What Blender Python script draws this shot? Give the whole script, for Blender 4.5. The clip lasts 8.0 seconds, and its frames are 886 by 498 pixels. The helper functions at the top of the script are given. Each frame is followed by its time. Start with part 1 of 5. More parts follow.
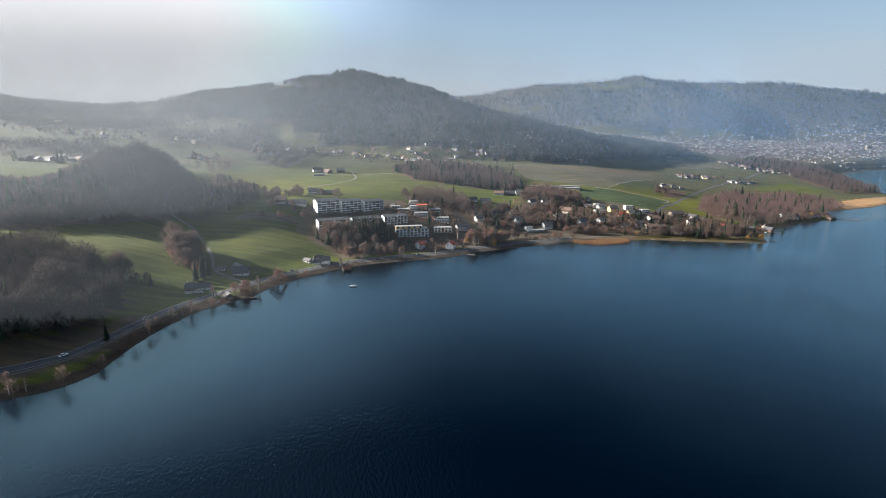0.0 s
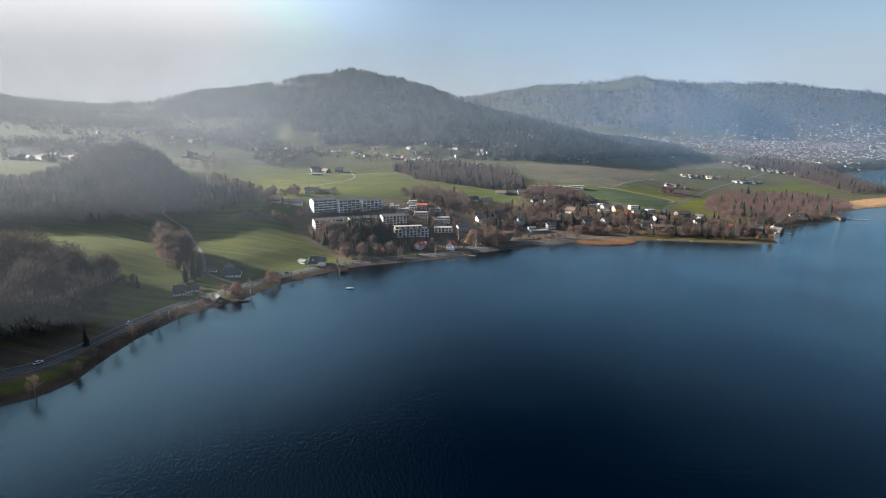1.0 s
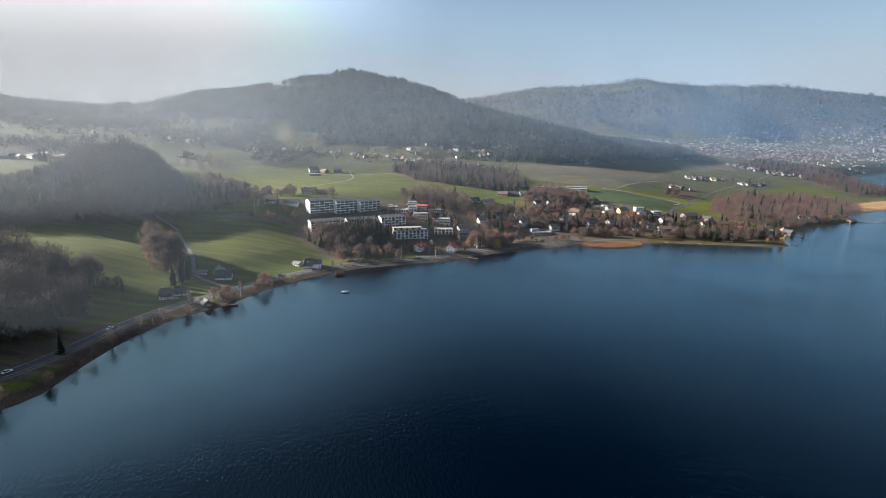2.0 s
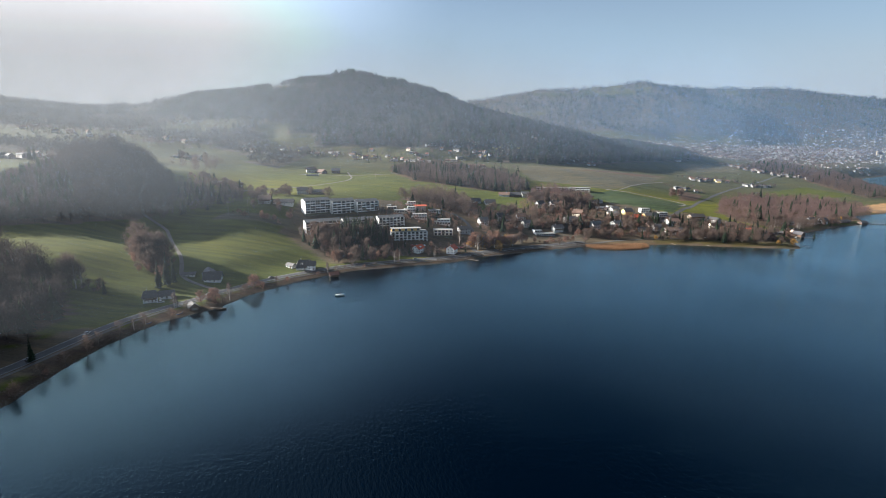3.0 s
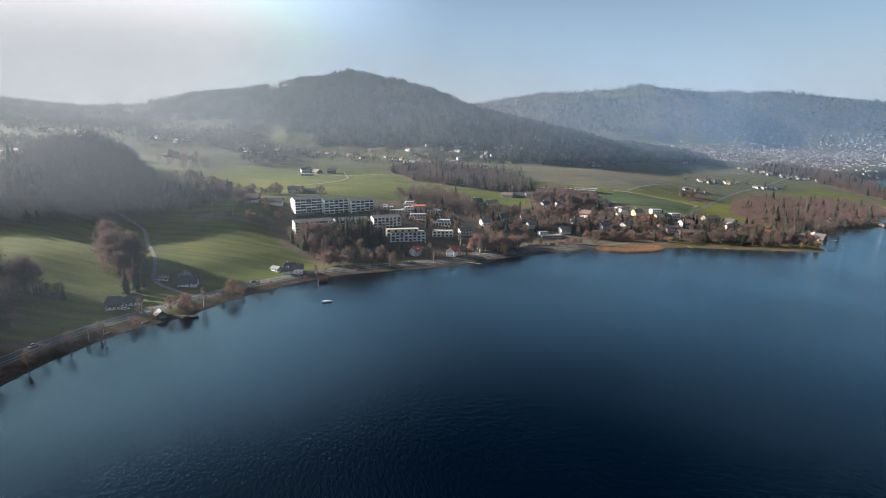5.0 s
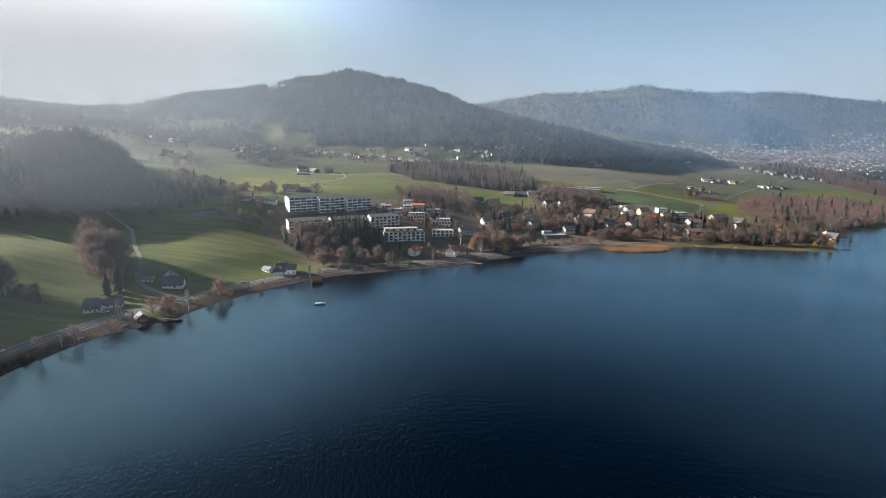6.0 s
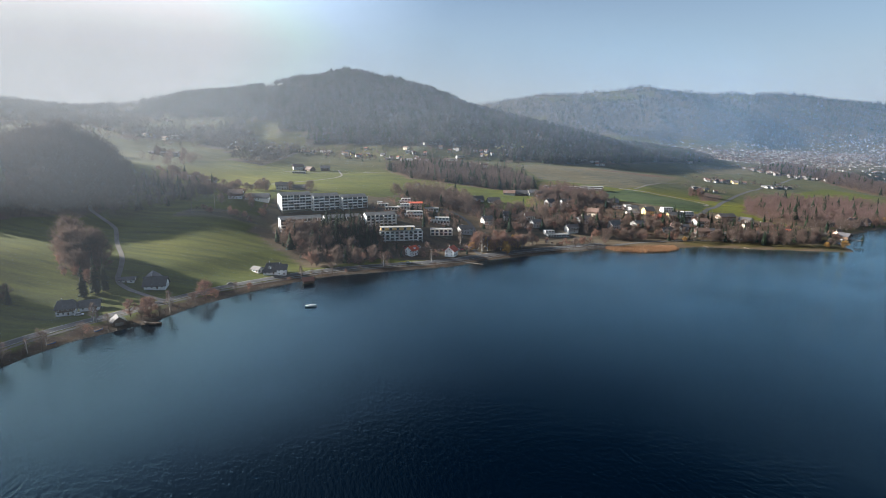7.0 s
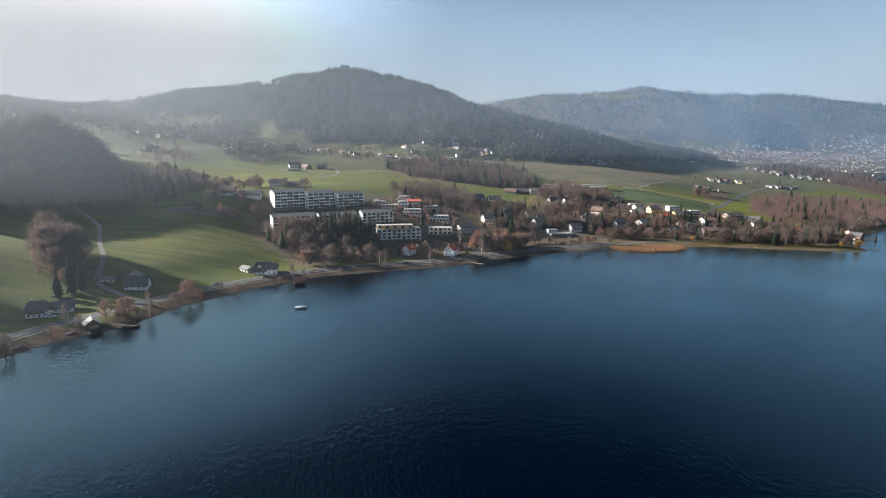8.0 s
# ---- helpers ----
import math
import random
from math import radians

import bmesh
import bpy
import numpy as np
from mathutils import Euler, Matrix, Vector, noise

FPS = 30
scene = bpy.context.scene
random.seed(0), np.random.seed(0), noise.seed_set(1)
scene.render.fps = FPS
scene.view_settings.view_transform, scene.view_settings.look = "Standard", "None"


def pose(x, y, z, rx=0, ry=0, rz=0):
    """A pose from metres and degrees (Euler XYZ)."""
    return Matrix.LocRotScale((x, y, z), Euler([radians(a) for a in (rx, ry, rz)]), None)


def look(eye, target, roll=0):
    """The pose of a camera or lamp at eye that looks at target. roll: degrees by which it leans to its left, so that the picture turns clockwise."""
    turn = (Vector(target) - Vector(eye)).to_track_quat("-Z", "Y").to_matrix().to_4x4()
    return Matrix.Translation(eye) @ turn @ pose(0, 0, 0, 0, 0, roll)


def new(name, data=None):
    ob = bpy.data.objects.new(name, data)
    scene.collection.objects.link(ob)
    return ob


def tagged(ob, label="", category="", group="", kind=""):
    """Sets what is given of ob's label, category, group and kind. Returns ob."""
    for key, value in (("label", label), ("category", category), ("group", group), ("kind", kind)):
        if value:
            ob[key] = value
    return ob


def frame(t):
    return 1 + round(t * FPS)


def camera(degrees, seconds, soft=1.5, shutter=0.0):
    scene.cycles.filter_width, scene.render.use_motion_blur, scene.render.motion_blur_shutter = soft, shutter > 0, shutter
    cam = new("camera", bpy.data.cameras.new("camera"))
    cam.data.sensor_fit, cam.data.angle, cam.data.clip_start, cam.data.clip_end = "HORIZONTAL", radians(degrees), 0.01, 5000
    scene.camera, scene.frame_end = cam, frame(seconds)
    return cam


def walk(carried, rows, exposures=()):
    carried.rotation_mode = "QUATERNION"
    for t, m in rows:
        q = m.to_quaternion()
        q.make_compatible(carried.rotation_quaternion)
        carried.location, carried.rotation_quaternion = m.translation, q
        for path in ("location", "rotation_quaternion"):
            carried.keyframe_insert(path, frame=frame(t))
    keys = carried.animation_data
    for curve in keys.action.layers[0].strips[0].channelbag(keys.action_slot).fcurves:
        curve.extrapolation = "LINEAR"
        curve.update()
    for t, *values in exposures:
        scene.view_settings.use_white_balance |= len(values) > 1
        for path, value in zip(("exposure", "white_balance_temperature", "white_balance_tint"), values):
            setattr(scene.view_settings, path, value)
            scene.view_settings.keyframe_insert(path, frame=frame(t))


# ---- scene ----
EXPOSURE = 2.2
cam = camera(82.1, 8.0, soft=0.6)
PATH = [
    (0, (0.829, -1.326, 123.911), (0.81, 0.625, 123.473), 0.3),
    (0.5, (0.941, 7.288, 121.965), (0.921, 9.239, 121.528), 0.3),
    (1, (0.801, 15.939, 119.733), (0.78, 17.891, 119.299), 0.3),
    (1.5, (0.97, 24.743, 117.812), (0.948, 26.696, 117.382), 0.4),
    (3, (1.458, 51.821, 110.036), (1.433, 53.778, 109.623), 0.5),
    (3.5, (1.804, 60.432, 107.836), (1.776, 62.39, 107.426), 0.5),
    (4, (1.842, 68.824, 105.678), (1.814, 70.782, 105.272), 0.6),
    (4.5, (2.119, 77.941, 103.404), (2.091, 79.9, 103.003), 0.6),
    (6, (2.382, 104.761, 95.236), (2.353, 106.723, 94.847), 0.5),
    (6.5, (2.184, 113.926, 92.887), (2.158, 115.888, 92.5), 0.6),
    (7, (2.087, 122.904, 90.284), (2.063, 124.867, 89.9), 0.6),
    (7.5, (1.946, 131.571, 87.699), (1.924, 133.534, 87.317), 0.7),
    (8, (2.035, 140.33, 85.229), (2.014, 142.293, 84.849), 0.7),
]
walk(cam, [(t, look(eye, target, roll)) for t, eye, target, roll in PATH], exposures=[(0.0, EXPOSURE, 5350, 10), (8.0, EXPOSURE, 5350, 10)])

# ---------------------------------------------------------------- daylight: low sun behind the hills on the left, clear hazy sky
SUN_EL, SUN_AZ, GLOW_AZ = 20.0, -80.0, -64.0
world = bpy.data.worlds.new("sky")
scene.world = world
world.use_nodes = True
wn = world.node_tree.nodes
sky = wn.new("ShaderNodeTexSky")
sky.sky_type, sky.sun_disc = "NISHITA", False
sky.sun_elevation, sky.sun_rotation = radians(SUN_EL), radians(SUN_AZ)
sky.air_density, sky.dust_density, sky.ozone_density = 0.85, 2.8, 1.8
wl = world.node_tree.links
wn["Background"].inputs["Strength"].default_value = 0.0286
# winter haze: thick and even low over the land, thinner higher up, where the glow round the sun grows
way, apart = wn.new("ShaderNodeTexCoord"), wn.new("ShaderNodeSeparateXYZ")
wl.new(way.outputs["Generated"], apart.inputs["Vector"])
low, veil, pale = wn.new("ShaderNodeMapRange"), wn.new("ShaderNodeVectorMath"), wn.new("ShaderNodeMix")
low.interpolation_type = "SMOOTHSTEP"
for key, value in (("From Min", .16), ("From Max", .62), ("To Min", 1.0), ("To Max", 4.0)):
    low.inputs[key].default_value = value
wl.new(apart.outputs["Z"], low.inputs["Value"])
top = wn.new("ShaderNodeVectorMath")
top.operation = "SCALE"
top.inputs[0].default_value = (7.2, 6.35, 5.35)
wl.new(low.outputs["Result"], top.inputs["Scale"])
band = wn.new("ShaderNodeMapRange")
band.interpolation_type = "SMOOTHSTEP"
for key, value in (("From Min", .0), ("From Max", .5), ("To Min", .75), ("To Max", .0)):
    band.inputs[key].default_value = value
wl.new(apart.outputs["Z"], band.inputs["Value"])
pale.data_type = "RGBA"
rim, murk = wn.new("ShaderNodeMapRange"), wn.new("ShaderNodeMix")
rim.interpolation_type, murk.data_type = "SMOOTHSTEP", "RGBA"
rim.inputs["From Min"].default_value, rim.inputs["From Max"].default_value = .04, .2
murk.inputs["A"].default_value, murk.inputs["B"].default_value = (5.5, 4.85, 3.9, 1), (4.8, 5.3, 4.8, 1)
wl.new(apart.outputs["Z"], rim.inputs["Value"])
wl.new(rim.outputs["Result"], murk.inputs["Factor"])
wl.new(murk.outputs["Result"], pale.inputs["B"])
wl.new(band.outputs["Result"], pale.inputs["Factor"])
deep, blue = wn.new("ShaderNodeMapRange"), wn.new("ShaderNodeVectorMath")
deep.interpolation_type = "SMOOTHSTEP"
for key, value in (("From Min", .22), ("From Max", .65), ("To Min", 1.0), ("To Max", .24)):
    deep.inputs[key].default_value = value
wl.new(apart.outputs["Z"], deep.inputs["Value"])
blue.operation = "SCALE"
wl.new(sky.outputs["Color"], blue.inputs[0])
wl.new(deep.outputs["Result"], blue.inputs["Scale"])
# the broad white glow on the sun's side
facing, spread, glow = wn.new("ShaderNodeVectorMath"), wn.new("ShaderNodeMapRange"), wn.new("ShaderNodeMix")
facing.operation, spread.interpolation_type, glow.data_type = "DOT_PRODUCT", "SMOOTHSTEP", "RGBA"
facing.inputs[1].default_value = Vector((math.sin(radians(GLOW_AZ)), math.cos(radians(GLOW_AZ)), math.tan(radians(SUN_EL)))).normalized()
wl.new(way.outputs["Generated"], facing.inputs[0])
for key, value in (("From Min", .46), ("From Max", 1.0), ("To Min", 0.0), ("To Max", 1.0)):
    spread.inputs[key].default_value = value
wl.new(facing.outputs["Value"], spread.inputs["Value"])
wl.new(spread.outputs["Result"], glow.inputs["Factor"])
wl.new(blue.outputs["Vector"], glow.inputs["A"])
glow.inputs["B"].default_value = (15.0, 16.0, 17.0, 1)
wl.new(glow.outputs["Result"], pale.inputs["A"])
veil.operation = "MINIMUM"
wl.new(pale.outputs["Result"], veil.inputs[0])
wl.new(top.outputs["Vector"], veil.inputs[1])
wl.new(veil.outputs["Vector"], wn["Background"].inputs["Color"])
sun = new("sun", bpy.data.lights.new("sun", "SUN"))
sun.data.energy, sun.data.angle, sun.data.color = 5.0, radians(0.6), (1.0, 0.83, 0.61)
sun.matrix_world = look((0, 0, 0), (math.sin(radians(180 + SUN_AZ)), math.cos(radians(180 + SUN_AZ)), -math.tan(radians(SUN_EL))))

# ---------------------------------------------------------------- the land's form
# shoreline, walked with the land on the left hand, then round behind the land
SHORE = [(-900, 60), (-420, 130), (-260, 190), (-213, 214), (-192, 227), (-184, 245), (-187, 285), (-184, 315), (-176, 346), (-153, 373),
         (-146, 400), (-126, 432), (-102, 461), (-78, 480), (-41, 495), (5, 514), (36, 540), (69, 556), (111, 578),
         (151, 596), (216, 606), (249, 611), (305, 602), (378, 594), (384, 600), (399, 640), (451, 694), (522, 743),
         (600, 778), (640, 860), (760, 915), (900, 1010), (1060, 1300), (1260, 1700), (1600, 1960), (2150, 2350), (3600, 2900)]
SPOTS_NEAR = [(-300, 300, 22), (-270, 365, 12), (-226, 403, 8), (-287, 422, 25), (-377, 430, 30), (-270, 531, 25), (-212, 438, 12),
              (-193, 600, 45), (-155, 591, 33), (-80, 606, 30), (-205, 520, 22), (-150, 480, 9), (-225, 580, 38), (-145, 563, 20),
              (-44, 581, 20), (-62, 556, 9), (-15, 575, 11), (5, 545, 5), (57, 755, 27), (106, 626, 5), (120, 700, 18),
              (-372, 620, 97), (-430, 545, 58), (-330, 640, 62), (-568, 751, 81), (30, 640, 15), (235, 704, 15), (330, 690, 9),
              (500, 790, 7), (-240, 640, 42),
              (-470, 610, 58), (-540, 600, 60)]
SPOTS_FAR = [(-460, 969, 77), (-236, 927, 55), (-290, 750, 54), (-128, 800, 47), (-93, 1000, 56), (-286, 1150, 78), (-276, 1350, 100),
             (23, 1300, 79), (107, 1000, 54), (215, 877, 32), (310, 1000, 44), (312, 1300, 64), (290, 790, 26), (365, 837, 16),
             (480, 950, 12), (745, 1300, 21), (930, 1668, 48), (725, 1060, 9), (800, 1000, 4), (490, 1400, 52), (1087, 2100, 60),
             (843, 2400, 110), (1780, 2600, 60), (2400, 3000, 80), (1830, 3200, 118), (276, 1500, 95), (-1000, 800, 110),
             (-840, 1300, 137), (-680, 1500, 160), (-1700, 1300, 190), (-2600, 2600, 260)]
# crest lines: x, y, height
CREST_NEAR = [(-1000, 2150, 240), (-820, 2050, 285), (-640, 1950, 300), (-500, 1880, 308), (-420, 1830, 311), (-345, 1768, 313), (-308, 1745, 322),
              (-262, 1722, 311), (-195, 1700, 288), (-82, 1650, 266), (10, 1600, 224), (80, 1600, 196), (180, 1650, 176), (320, 1750, 140), (430, 1800, 112)]
CREST_LEFT = [(-2300, 1900, 240), (-1500, 1600, 236), (-1260, 1520, 214), (-1190, 1510, 200), (-1120, 1500, 156), (-1000, 1500, 147), (-860, 1460, 142)]
CREST_FAR = [(-800, 3700, 300), (200, 4000, 410), (700, 4100, 500), (1180, 4200, 545), (1500, 4200, 585), (1950, 4300, 530), (2300, 4300, 545),
             (2850, 4300, 525), (3450, 4400, 480), (4000, 4500, 430), (4900, 4600, 400)]
CREST_PALE = [(-4600, 4700, 420), (-3200, 4700, 380), (-2600, 4600, 400), (-2150, 4700, 390), (-1500, 4800, 360)]


def on_line(x, y, line):
    """Distance from points to a line of corners, its side (left: plus) and the value along it."""
    best = np.full(x.shape, 1e12)
    side, value = np.zeros(x.shape), np.zeros(x.shape)
    for a, b in zip(line[:-1], line[1:]):
        dx, dy = b[0] - a[0], b[1] - a[1]
        s = np.clip(((x - a[0]) * dx + (y - a[1]) * dy) / (dx * dx + dy * dy), 0, 1)
        d = np.hypot(x - a[0] - s * dx, y - a[1] - s * dy)
        near = d < best - 1e-9
        cross = dx * (y - a[1]) - dy * (x - a[0])
        best = np.where(near, d, best)
        side = np.where(near, np.sign(cross), side)
        if len(a) > 2:
            value = np.where(near, a[2] + s * (b[2] - a[2]), value)
    return best, side, value


def spline_weights(spots):
    p = np.array(spots, float)
    n = len(p)
    r = np.hypot(p[:, None, 0] - p[None, :, 0], p[:, None, 1] - p[None, :, 1]) / 1000
    k = r * r * np.log(r + 1e-9) + np.eye(n) * 2e-4
    one = np.column_stack([np.ones(n), p[:, :2] / 1000])
    m = np.block([[k, one], [one.T, np.zeros((3, 3))]])
    return p, np.linalg.solve(m, np.concatenate([p[:, 2], np.zeros(3)]))


SPOTS = SPOTS_NEAR + SPOTS_FAR
SPLINE = spline_weights(SPOTS)


def waves(x, y, size, seed):
    """Cheap smooth unevenness about -1 to 1."""
    out, amp = 0, 1.0
    rng = np.random.RandomState(seed)
    for octave in range(4):
        for _ in range(3):
            a, ph = rng.uniform(0, 6.283), rng.uniform(0, 6.283)
            out = out + amp * np.sin((x * np.cos(a) + y * np.sin(a)) * 6.283 / size + ph + 1.3 * np.sin((x * np.sin(a) - y * np.cos(a)) * 4.1 / size + ph * 2))
        amp, size = amp * 0.5, size * 0.47
    return out / 4.5


def smooth(a, b, v):
    s = np.clip((v - a) / (b - a), 0, 1)
    return s * s * (3 - 2 * s)


def ridge(z, x, y, line, width, power, seed, rough):
    d, _, top = on_line(x, y, line)
    d = d * (1 + 0.12 * waves(x, y, width * 0.9, seed))
    rise = np.clip(1 - d / width, 0, 1) ** power
    crest = top + rough * waves(x, y, width * 0.5, seed + 5)
    return z + np.maximum(crest - z, 0) * rise


def land(x, y):
    """Height of the ground over the lake."""
    x, y = np.atleast_1d(np.asarray(x, float)), np.atleast_1d(np.asarray(y, float))
    p, w = SPLINE
    z = w[-3] + w[-2] * x / 1000 + w[-1] * y / 1000
    for (px, py, _), wi in zip(p, w):
        r = np.hypot(x - px, y - py) / 1000
        z = z + wi * r * r * np.log(r + 1e-9)
    far = smooth(2000, 3200, np.hypot(x, y))
    z = np.clip(z, 2, None)
    z = z * (1 - far) + np.clip(z, 40, 150) * far
    z = z + 1.2 * waves(x, y, 150, 3) * smooth(400, 700, y)
    z = ridge(z, x, y, CREST_LEFT, 520, 1.5, 11, 6)
    z = ridge(z, x, y, CREST_NEAR, 440, 1.0, 21, 5)
    z = ridge(z, x, y, CREST_FAR, 1250, 1.0, 31, 14)
    z = ridge(z, x, y, CREST_PALE, 900, 1.1, 41, 10)
    d, side, _ = on_line(x, y, SHORE)
    inland = d * side
    bank = 0.9 * smooth(0, 3, inland) + 1.6 * smooth(4, 12, inland)
    z = bank + (z - 2.5) * smooth(10, 70, inland)
    return np.where(inland > 0, z, -np.clip(-inland * 0.12, 0.0, 9))


# ---------------------------------------------------------------- materials
def material(name, colour, rough=0.8, metal=0.0, vary=0.25, scale=1.0, fine=8.0, bump=0.0, second=None, coords="Object", random=0.0, spec=0.5):
    """A surface with wear at two scales; second: the colour that the large patches lean to; random: brightness that differs from thing to thing."""
    m = bpy.data.materials.new(name)
    m.use_nodes = True
    n, ln = m.node_tree.nodes, m.node_tree.links
    b = n["Principled BSDF"]
    b.inputs["Roughness"].default_value, b.inputs["Metallic"].default_value = rough, metal
    b.inputs["Specular IOR Level"].default_value = spec
    co = n.new("ShaderNodeTexCoord")
    large, small = n.new("ShaderNodeTexNoise"), n.new("ShaderNodeTexNoise")
    large.inputs["Scale"].default_value, small.inputs["Scale"].default_value = scale, scale * fine
    large.inputs["Detail"].default_value = small.inputs["Detail"].default_value = 4
    for k in (large, small):
        ln.new(co.outputs[coords], k.inputs["Vector"])
    ramp = n.new("ShaderNodeMapRange")
    ramp.inputs["From Min"].default_value, ramp.inputs["From Max"].default_value = 0.35, 0.65
    ln.new(large.outputs["Fac"], ramp.inputs["Value"])
    mix = n.new("ShaderNodeMix")
    mix.data_type = "RGBA"
    second = second or tuple(c * (1 - vary) for c in colour)
    mix.inputs["A"].default_value, mix.inputs["B"].default_value = (*colour, 1), (*second, 1)
    ln.new(ramp.outputs["Result"], mix.inputs["Factor"])
    value = n.new("ShaderNodeMapRange")
    value.inputs["From Min"].default_value, value.inputs["From Max"].default_value = 0.3, 0.7
    value.inputs["To Min"].default_value, value.inputs["To Max"].default_value = 1 - vary, 1 + vary
    ln.new(small.outputs["Fac"], value.inputs["Value"])
    hsv = n.new("ShaderNodeHueSaturation")
    ln.new(mix.outputs["Result"], hsv.inputs["Color"])
    if random:
        info, rnd, mul = n.new("ShaderNodeObjectInfo"), n.new("ShaderNodeMapRange"), n.new("ShaderNodeMath")
        rnd.inputs["To Min"].default_value, rnd.inputs["To Max"].default_value = 1 - random, 1 + random
        mul.operation = "MULTIPLY"
        ln.new(info.outputs["Random"], rnd.inputs["Value"])
        ln.new(rnd.outputs["Result"], mul.inputs[0])
        ln.new(value.outputs["Result"], mul.inputs[1])
        ln.new(mul.outputs["Value"], hsv.inputs["Value"])
    else:
        ln.new(value.outputs["Result"], hsv.inputs["Value"])
    ln.new(hsv.outputs["Color"], b.inputs["Base Color"])
    if bump:
        bu = n.new("ShaderNodeBump")
        bu.inputs["Strength"].default_value, bu.inputs["Distance"].default_value = 0.6, bump
        ln.new(small.outputs["Fac"], bu.inputs["Height"])
        ln.new(bu.outputs["Normal"], b.inputs["Normal"])
    return m


def island_material(name, dark, light, rough=0.9, spec=0.2, soft=0.4):
    """Joined growth: each plant or twig bunch takes its own tone between two colours; soft: the share of light that passes through."""
    m = bpy.data.materials.new(name)
    m.use_nodes = True
    n, ln = m.node_tree.nodes, m.node_tree.links
    b = n["Principled BSDF"]
    b.inputs["Roughness"].default_value, b.inputs["Specular IOR Level"].default_value = rough, spec
    thin, pair = n.new("ShaderNodeBsdfTranslucent"), n.new("ShaderNodeMixShader")
    pair.inputs["Fac"].default_value = soft
    ln.new(b.outputs["BSDF"], pair.inputs[1])
    ln.new(thin.outputs["BSDF"], pair.inputs[2])
    ln.new(pair.outputs["Shader"], n["Material Output"].inputs["Surface"])
    geo, mix, co, nz = n.new("ShaderNodeNewGeometry"), n.new("ShaderNodeMix"), n.new("ShaderNodeTexCoord"), n.new("ShaderNodeTexNoise")
    add, rng = n.new("ShaderNodeMath"), n.new("ShaderNodeMapRange")
    nz.inputs["Scale"].default_value, nz.inputs["Detail"].default_value = 0.02, 3
    ln.new(co.outputs["Object"], nz.inputs["Vector"])
    rng.inputs["From Min"].default_value, rng.inputs["From Max"].default_value = 0.35, 0.65
    rng.inputs["To Min"].default_value, rng.inputs["To Max"].default_value = -0.35, 0.35
    ln.new(nz.outputs["Fac"], rng.inputs["Value"])
    ln.new(geo.outputs["Random Per Island"], add.inputs[0])
    ln.new(rng.outputs["Result"], add.inputs[1])
    add.use_clamp = True
    mix.data_type = "RGBA"
    mix.inputs["A"].default_value, mix.inputs["B"].default_value = (*dark, 1), (*light, 1)
    ln.new(add.outputs["Value"], mix.inputs["Factor"])
    ln.new(mix.outputs["Result"], b.inputs["Base Color"])
    ln.new(mix.outputs["Result"], thin.inputs["Color"])
    return m


def ground_material():
    """Land cover held by the sheet, broken up by tufts, mowing streaks and bare patches."""
    m = bpy.data.materials.new("land_cover")
    m.use_nodes = True
    n, ln = m.node_tree.nodes, m.node_tree.links
    b = n["Principled BSDF"]
    b.inputs["Roughness"].default_value, b.inputs["Specular IOR Level"].default_value = 0.95, 0.15
    cover, co = n.new("ShaderNodeAttribute"), n.new("ShaderNodeTexCoord")
    cover.attribute_name = "cover"
    big, mid, tuft = (n.new("ShaderNodeTexNoise") for _ in range(3))
    for k, s in ((big, 0.012), (mid, 0.07), (tuft, 0.9)):
        k.inputs["Scale"].default_value, k.inputs["Detail"].default_value = s, 5
        ln.new(co.outputs["Object"], k.inputs["Vector"])
    mow = n.new("ShaderNodeMapping")
    mow.inputs["Rotation"].default_value, mow.inputs["Scale"].default_value = (0, 0, radians(24)), (0.3, 2.6, 1.0)
    ln.new(co.outputs["Object"], mow.inputs["Vector"])
    ln.new(mow.outputs["Vector"], mid.inputs["Vector"])
    add, rng = n.new("ShaderNodeMath"), n.new("ShaderNodeMapRange")
    ln.new(big.outputs["Fac"], add.inputs[0])
    ln.new(mid.outputs["Fac"], add.inputs[1])
    rng.inputs["From Min"].default_value, rng.inputs["From Max"].default_value = 0.75, 1.25
    ln.new(add.outputs["Value"], rng.inputs["Value"])
    dry = n.new("ShaderNodeMix")
    dry.data_type, dry.blend_type = "RGBA", "MULTIPLY"
    ln.new(cover.outputs["Color"], dry.inputs["A"])
    dry.inputs["B"].default_value = (1.22, 1.0, 0.7, 1)
    ln.new(rng.outputs["Result"], dry.inputs["Factor"])
    val, hsv = n.new("ShaderNodeMapRange"), n.new("ShaderNodeHueSaturation")
    val.inputs["From Min"].default_value, val.inputs["From Max"].default_value = 0.36, 0.64
    val.inputs["To Min"].default_value, val.inputs["To Max"].default_value = 0.6, 1.35
    both = n.new("ShaderNodeMix")
    both.inputs["Factor"].default_value = 0.55
    ln.new(tuft.outputs["Fac"], both.inputs["A"])
    ln.new(mid.outputs["Fac"], both.inputs["B"])
    ln.new(both.outputs["Result"], val.inputs["Value"])
    ln.new(val.outputs["Result"], hsv.inputs["Value"])
    ln.new(dry.outputs["Result"], hsv.inputs["Color"])
    ln.new(hsv.outputs["Color"], b.inputs["Base Color"])
    bu = n.new("ShaderNodeBump")
    bu.inputs["Strength"].default_value, bu.inputs["Distance"].default_value = 0.35, 0.3
    ln.new(tuft.outputs["Fac"], bu.inputs["Height"])
    ln.new(bu.outputs["Normal"], b.inputs["Normal"])
    return m


